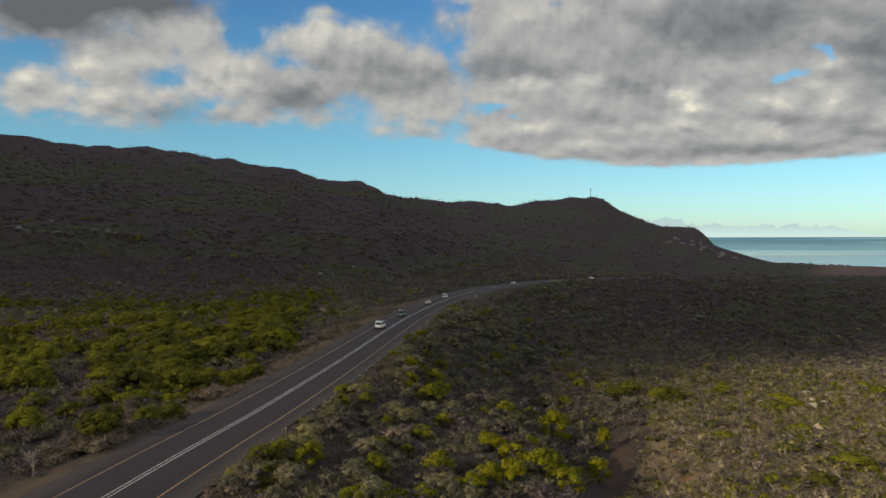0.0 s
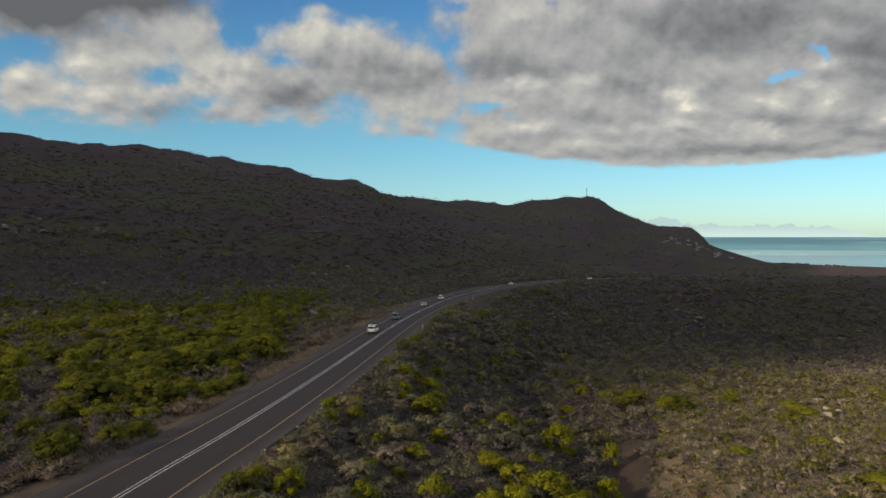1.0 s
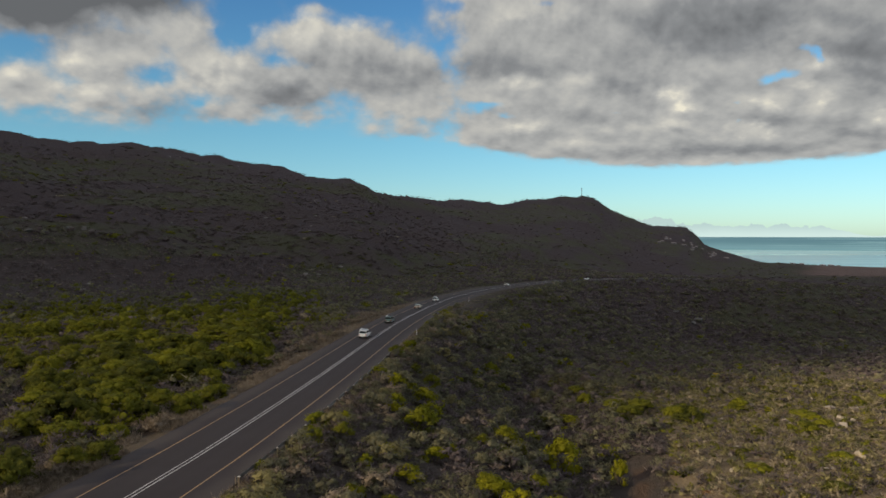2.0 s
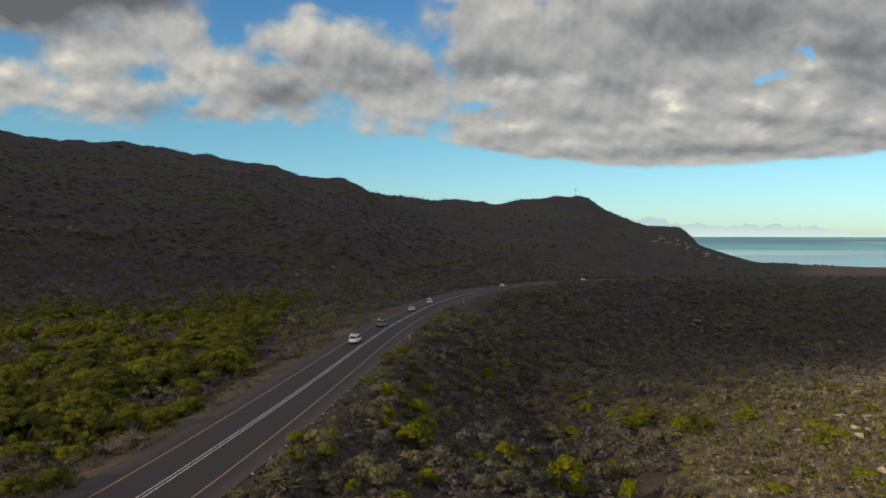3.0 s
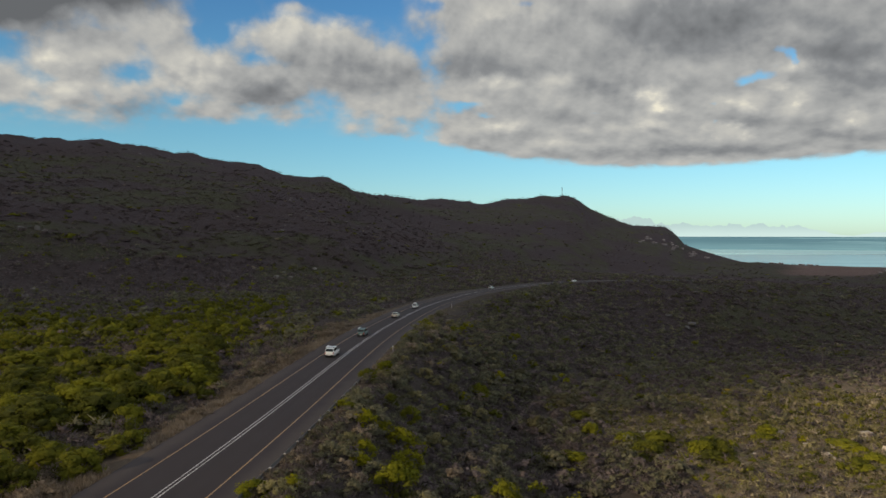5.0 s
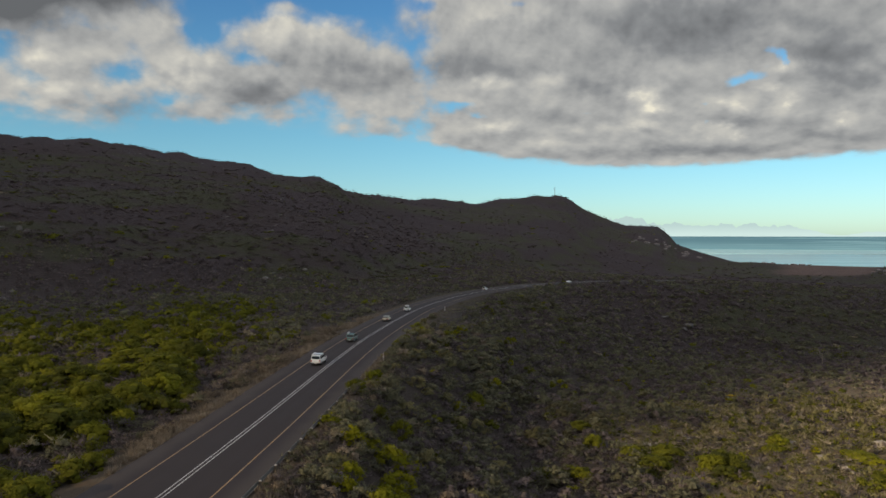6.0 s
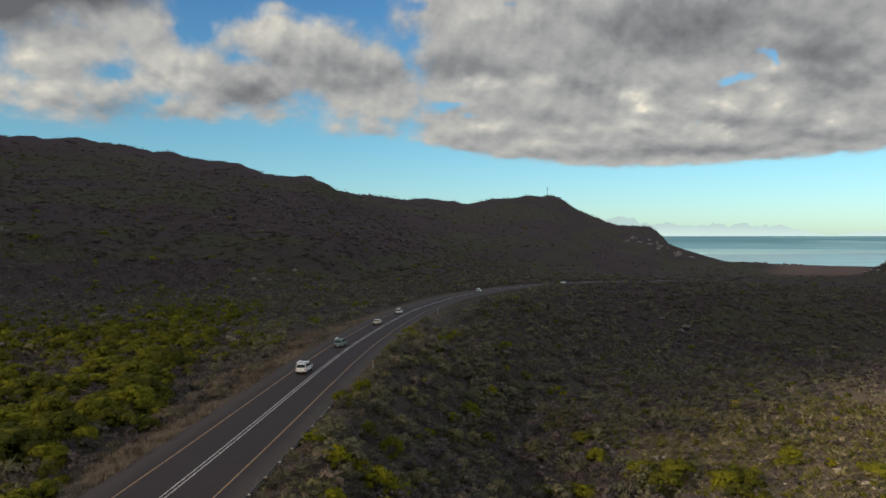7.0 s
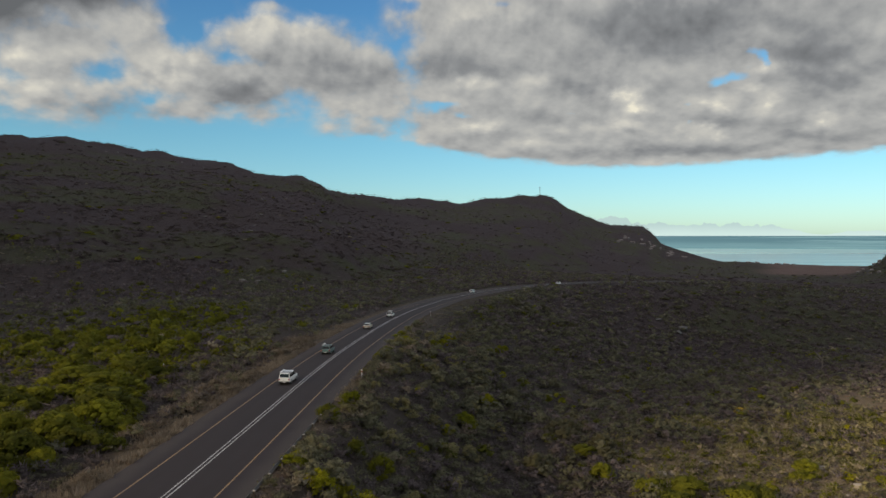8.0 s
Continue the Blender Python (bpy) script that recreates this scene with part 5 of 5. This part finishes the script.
# marker posts
def marker_post(x, y, tall):
    ob = new("marker_post")
    ob.matrix_basis = pose(x, y, height_at(x, y) - 0.1)
    part("post", tube([(0, 0, 0), (0, 0, tall)], (0.05, 0.045), 8), WHITE_PAINT, ob)
    part("band", tube([(0, 0, tall - 0.35), (0, 0, tall - 0.22)], (0.055, 0.055), 8), RED_PAINT, ob, "red reflector band")
    return tagged(ob, "slim white roadside marker post with a red band", "marker post", "marker posts")


marker_post(-1.9, 136.8, 1.7)
marker_post(17.5, 222.0, 1.3)
marker_post(-29.7, 147, 1.6)


# bare dead tree down in the valley
def bare_tree(x, y, tall, label):
    ob = new("bare_tree")
    ob.matrix_basis = pose(x, y, height_at(x, y) - 0.1)
    rng = np.random.RandomState(3)
    part("trunk", tube([(0, 0, 0), (0.011 * tall, 0, tall * 0.3), (0.0, 0.011 * tall, tall * 0.55)], (0.036 * tall, 0.027 * tall, 0.018 * tall), 8), DEAD_WOOD, ob)
    for k in range(9):
        a = rng.rand() * 6.283
        z = tall * (0.25 + 0.3 * rng.rand())
        e = np.array([math.cos(a), math.sin(a)]) * tall * (0.25 + 0.25 * rng.rand())
        mid = (e[0] * 0.5, e[1] * 0.5, z + tall * 0.16)
        end = (e[0], e[1], z + tall * (0.25 + 0.2 * rng.rand()))
        twigs = [tube([(0, 0.05, z), mid, end], (0.014 * tall, 0.010 * tall, 0.0035 * tall), 5)]
        for q in range(5):
            b = rng.randn(3) * tall * 0.09
            twigs.append(tube([mid, (mid[0] + b[0], mid[1] + b[1], mid[2] + abs(b[2]) + 0.045 * tall)], (0.007 * tall, 0.002 * tall), 4))
        part("branch", join(twigs), DEAD_WOOD, ob)
    return tagged(ob, label, "tree")


bare_tree(168, 284, 7.5, "bleached leafless dead tree standing in valley scrub")
bare_tree(-37.1, 45.6, 2.8, "small leafless dead shrub beside the road verge")


# ---------------------------------------------------------------- vehicles
def wheel(parent, x, y, r, width):
    t = tube([(x - width / 2, y, r), (x - width * 0.4, y, r), (x + width * 0.4, y, r), (x + width / 2, y, r)], (r * 0.88, r, r, r * 0.88), 18)
    tyre = part("wheel", t, RUBBER, parent, "black tyre")
    out = 1 if x > 0 else -1
    part("rim", tube([(x + out * (width / 2 - 0.03), y, r), (x + out * (width / 2 + 0.012), y, r)], (r * 0.62, r * 0.55), 12), ALLOY, tyre, "silver rim")


def hull(sections):
    """Body shell from cross sections along y: (y, half width, bottom, shoulder, top)."""
    bm = bmesh.new()
    rings = []
    for y, w, b, s, t in sections:
        prof = [(-w * 0.90, b), (-w, b + 0.10), (-w, s), (-w * 0.93, t), (w * 0.93, t), (w, s), (w, b + 0.10), (w * 0.90, b)]
        rings.append([bm.verts.new((px, y, pz)) for px, pz in prof])
    for a, b in zip(rings, rings[1:]):
        for j in range(8):
            bm.faces.new((a[j], a[(j + 1) % 8], b[(j + 1) % 8], b[j]))
    bm.faces.new(rings[0][::-1])
    bm.faces.new(rings[-1])
    bmesh.ops.recalc_face_normals(bm, faces=bm.faces)
    bmesh.ops.bevel(bm, geom=[e for e in bm.edges if len(e.link_faces) == 2 and e.calc_face_angle(0) > 0.5], offset=0.035, segments=2, affect="EDGES")
    return bm


def slab_on(a, b, c, d, out, thick=0.02):
    """A thin pane on four corners, standing proud along out."""
    bm = bmesh.new()
    o = Vector(out).normalized() * thick
    prism(bm, [Vector(p) - o * 0.4 for p in (a, b, c, d)], [Vector(p) + o * 0.6 for p in (a, b, c, d)])
    return bm


def vehicle(name, label, paint, along_y, lane, length, width, sections, cabin, tyre=0.34, rack=None, facing=1):
    """sections: hull cross sections; cabin: y of rear foot, rear head, front head, front foot, waist z, roof z."""
    ob = new(name)
    w = width / 2
    p, r, t = (np.array([np.interp(along_y, LINE[:, 1], v[:, k]) for k in range(v.shape[1])]) for v in (LINE, RIGHT, TANGENT))
    turn = math.degrees(math.atan2(-t[0], t[1])) + (0 if facing > 0 else 180)
    ob.matrix_basis = pose(p[0] + r[0] * lane, p[1] + r[1] * lane, p[2] - 0.012 * abs(lane), 0, 0, turn) @ Matrix.Scale(0.83, 4)
    part("body", hull(sections), paint, ob)
    rf, rh, fh, ff, waist, roof = cabin
    i, o = w * 0.80, w * 0.95
    bm = bmesh.new()
    prism(bm, [(-o, rf, waist), (o, rf, waist), (o, ff, waist), (-o, ff, waist)], [(-i, rh, roof), (i, rh, roof), (i, fh, roof), (-i, fh, roof)])
    bmesh.ops.bevel(bm, geom=bm.edges[:], offset=0.05, segments=2, affect="EDGES")
    part("cabin", bm, paint, ob)

    def at(x_sign, f, g):
        """A point of the cabin's side: f along, g up."""
        y0, y1 = rf + (rh - rf) * g, ff + (fh - ff) * g
        return (x_sign * (o + (i - o) * g), y0 + (y1 - y0) * f, waist + (roof - waist) * g)

    for sgn in (-1, 1):
        for f0, f1 in ((0.05, 0.33), (0.37, 0.64), (0.68, 0.95)):
            part("side_window", slab_on(at(sgn, f0, 0.12), at(sgn, f1, 0.12), at(sgn, f1, 0.86), at(sgn, f0, 0.86), (sgn, 0, 0.25)), CAR_GLASS, ob)
        part("wing_mirror", block(sgn * (w + 0.02) - 0.09, sgn * (w + 0.02) + 0.09, ff - 0.42, ff - 0.30, waist + 0.02, waist + 0.17, 0.02), DARK_TRIM, ob)
    e = 0.10
    a, b = at(-1, 0, 0.14), at(1, 0, 0.14)
    c, d = at(1, 0, 0.84), at(-1, 0, 0.84)
    part("rear_window", slab_on((a[0] + e, a[1], a[2]), (b[0] - e, b[1], b[2]), (c[0] - e, c[1], c[2]), (d[0] + e, d[1], d[2]), (0, -1, 0.2), 0.03), CAR_GLASS, ob)
    a, b = at(-1, 1, 0.10), at(1, 1, 0.10)
    c, d = at(1, 1, 0.90), at(-1, 1, 0.90)
    part("windscreen", slab_on((a[0] + e, a[1], a[2]), (b[0] - e, b[1], b[2]), (c[0] - e, c[1], c[2]), (d[0] + e, d[1], d[2]), (0, 1, 0.5), 0.03), CAR_GLASS, ob)
    y0, y1 = sections[0][0], sections[-1][0]
    sh = sections[1][3]
    for sgn in (-1, 1):
        part("tail_lamp", block(sgn * (w - 0.17) - 0.09, sgn * (w - 0.17) + 0.09, y0 - 0.02, y0 + 0.10, sh - 0.28, sh - 0.02, 0.015), TAIL_RED, ob, "red tail lamp")
        part("headlamp", block(sgn * (w - 0.26) - 0.16, sgn * (w - 0.26) + 0.16, y1 - 0.10, y1 + 0.02, 0.60, 0.78, 0.02), LAMP_GLASS, ob, "clear headlamp")
        for yy in (y0 + 0.19 * length, y1 - 0.19 * length):
            wheel(ob, sgn * (w - 0.10), yy, tyre, 0.24)
    part("rear_bumper", block(-w * 0.96, w * 0.96, y0 - 0.10, y0 + 0.12, 0.36, 0.56, 0.03), DARK_TRIM, ob)
    part("front_bumper", block(-w * 0.96, w * 0.96, y1 - 0.12, y1 + 0.08, 0.30, 0.54, 0.03), DARK_TRIM, ob)
    part("number_plate", block(-0.25, 0.25, y0 - 0.125, y0 - 0.10, 0.42, 0.53, 0.004), WHITE_PAINT, ob, "plain pale plate")
    if rack == "bars":
        for yy in (rh + 0.25, rh + 0.95):
            part("roof_bar", block(-i - 0.05, i + 0.05, yy - 0.03, yy + 0.03, roof + 0.06, roof + 0.11, 0.01), DARK_TRIM, ob)
            for sgn in (-1, 1):
                part("foot", block(sgn * i - 0.04, sgn * i + 0.04, yy - 0.04, yy + 0.04, roof - 0.03, roof + 0.08), DARK_TRIM, ob)
        part("cargo_tube", tube([(-i + 0.12, rh - 0.15, roof + 0.18), (-i + 0.12, rh + 2.0, roof + 0.18)], (0.10, 0.10), 10), WHITE_PAINT, ob, "white tube carried on the roof bars")
    if rack == "load":
        for xx in (-0.32, 0.0, 0.32):
            part("roof_load", block(xx - 0.12, xx + 0.12, rh - 0.2, fh + 0.1, roof + 0.08, roof + 0.36, 0.05), LOAD_PALE, ob, "pale long pack on the roof")
        for yy in (rh + 0.2, fh - 0.2):
            part("roof_bar", block(-i, i, yy - 0.03, yy + 0.03, roof, roof + 0.09, 0.01), DARK_TRIM, ob)
    return tagged(ob, label, "vehicle", "vehicles on the road")


PICKUP = [(-2.55, 0.86, 0.42, 0.98, 1.04), (-2.40, 0.90, 0.36, 1.02, 1.08), (0.9, 0.91, 0.34, 1.00, 1.08), (1.25, 0.90, 0.34, 0.98, 1.06), (2.30, 0.88, 0.36, 0.92, 1.00), (2.55, 0.80, 0.42, 0.82, 0.90)]
ESTATE = [(-2.35, 0.84, 0.40, 0.90, 0.96), (-2.20, 0.88, 0.32, 0.95, 1.02), (0.8, 0.90, 0.30, 0.94, 1.00), (1.15, 0.89, 0.30, 0.92, 0.98), (2.15, 0.86, 0.32, 0.82, 0.90), (2.35, 0.78, 0.38, 0.74, 0.80)]
SALOON = [(-2.20, 0.80, 0.38, 0.86, 0.94), (-2.05, 0.85, 0.28, 0.88, 0.98), (-1.3, 0.86, 0.26, 0.88, 1.00), (0.9, 0.86, 0.26, 0.88, 0.96), (2.0, 0.83, 0.28, 0.76, 0.84), (2.20, 0.75, 0.34, 0.68, 0.74)]
HATCH = [(-1.95, 0.79, 0.38, 0.88, 0.96), (-1.80, 0.83, 0.28, 0.92, 1.00), (0.7, 0.84, 0.26, 0.90, 0.98), (1.05, 0.83, 0.26, 0.88, 0.95), (1.80, 0.80, 0.28, 0.76, 0.84), (1.98, 0.72, 0.34, 0.68, 0.74)]
vehicle("pickup_truck", "white pickup truck with a canopy and roof bars", WHITE_CAR, 136.4, -1.85, 5.1, 1.82, PICKUP, (-2.45, -2.30, 0.55, 1.20, 1.05, 1.80), 0.37, "bars")
vehicle("estate_car", "dark teal estate car with a pale tailgate", TEAL_CAR, 160.5, -1.85, 4.7, 1.80, ESTATE, (-2.20, -1.95, 0.35, 1.05, 0.98, 1.66), 0.35, "bars")
vehicle("saloon_car", "beige saloon car driving along the road", BEIGE_CAR, 194.5, -1.85, 4.4, 1.72, SALOON, (-1.65, -1.05, 0.25, 0.95, 0.95, 1.40), 0.31)
vehicle("hatchback", "white hatchback with pale packs on its roof", WHITE_CAR, 219.5, -1.85, 3.95, 1.68, HATCH, (-1.85, -1.55, 0.25, 0.95, 0.96, 1.50), 0.30, "load")
vehicle("hatchback", "white hatchback far along the bend of the road", WHITE_CAR, 312.5, -1.85, 3.95, 1.68, HATCH, (-1.85, -1.55, 0.25, 0.95, 0.96, 1.50), 0.30)

vehicle("saloon_car", "white saloon car coming the other way round the bend", WHITE_CAR, 381.0, 1.85, 4.4, 1.72, SALOON, (-1.65, -1.05, 0.25, 0.95, 0.95, 1.40), 0.31, facing=-1)


# ---------------------------------------------------------------- far things
def mast(x, y, tall):
    ob = new("radio_mast")
    ob.matrix_basis = pose(x, y, height_at(x, y) - 1)
    part("pole", tube([(0, 0, 0), (0, 0, tall * 0.6), (0, 0, tall)], (0.9, 0.6, 0.3), 6), GALVANISED, ob)
    for z in (0.62, 0.8):
        part("antenna", block(-1.3, 1.3, -0.9, 0.9, tall * z, tall * z + 2.4, 0.2), GALVANISED, ob)
    return tagged(ob, "tall thin radio mast on the far summit", "mast")


def far_house(x, y, w, d, h, turn):
    ob = new("house")
    ob.matrix_basis = pose(x, y, height_at(x, y) - 1.0, 0, 0, turn)
    part("wall", block(-w / 2, w / 2, -d / 2, d / 2, 0, h + 1), HOUSE_WALL, ob)
    bm = bmesh.new()
    a, b, c = w / 2 + 0.4, d / 2 + 0.4, h + 1.0
    prism(bm, [(-a, -b, c), (a, -b, c), (a, b, c), (-a, b, c)], [(-a, -0.1, c + d * 0.32), (a, -0.1, c + d * 0.32), (a, 0.1, c + d * 0.32), (-a, 0.1, c + d * 0.32)])
    part("roof", bm, HOUSE_ROOF, ob)
    for k in (-0.28, 0.05, 0.32):
        part("window", block(w * k - 0.7, w * k + 0.7, -d / 2 - 0.06, -d / 2 + 0.1, 2.0, 3.4), CAR_GLASS, ob)
    return tagged(ob, "small pale house with a pitched roof", "house", "houses on the far slope")


def polar(a, r):
    return HUB[0] + r * math.sin(radians(a)), HUB[1] + r * math.cos(radians(a))


mast(*polar(14.95, 2190), 26)
HOUSE_RNG = np.random.RandomState(71)
for k in range(26):
    a = 20.4 + 5.2 * HOUSE_RNG.rand()
    far_house(*polar(a, 1830 + 40 * HOUSE_RNG.randn() + (a - 20) * 14 + 60 * HOUSE_RNG.randn()), 4.5 + 3 * HOUSE_RNG.rand(), 4.5, 1.8 + 0.8 * HOUSE_RNG.rand(), 150 + 60 * HOUSE_RNG.rand())
for k in range(26):
    far_house(*polar(35.6 + 4.5 * HOUSE_RNG.rand(), 1150 + 300 * HOUSE_RNG.rand()), 3.4 + 2 * HOUSE_RNG.rand(), 3.6, 1.5 + 0.6 * HOUSE_RNG.rand(), 150 + 60 * HOUSE_RNG.rand())
for k in range(12):
    far_house(*polar(29.5 + 3.0 * HOUSE_RNG.rand(), 1960 + 60 * HOUSE_RNG.rand()), 5 + 3 * HOUSE_RNG.rand(), 5, 2.0, 150 + 60 * HOUSE_RNG.rand())

# dark trees between the houses on the spur and along the shore
rng = np.random.RandomState(97)
a = np.concatenate([36.5 + 5.5 * rng.rand(260), 28.6 + 4.0 * rng.rand(40)])
r = np.concatenate([1050 + 420 * rng.rand(260), 1985 + 60 * rng.rand(40)])
x, y = HUB[0] + r * np.sin(np.radians(a)), HUB[1] + r * np.cos(np.radians(a))
w = 3.5 + 4.0 * rng.rand(300) ** 2
planted("trees", FAR_FORMS, on_ground(x, y, 0.3), w, w * 0.8, HILL_GREEN, 98, "dark trees between far houses by the shore", "trees")
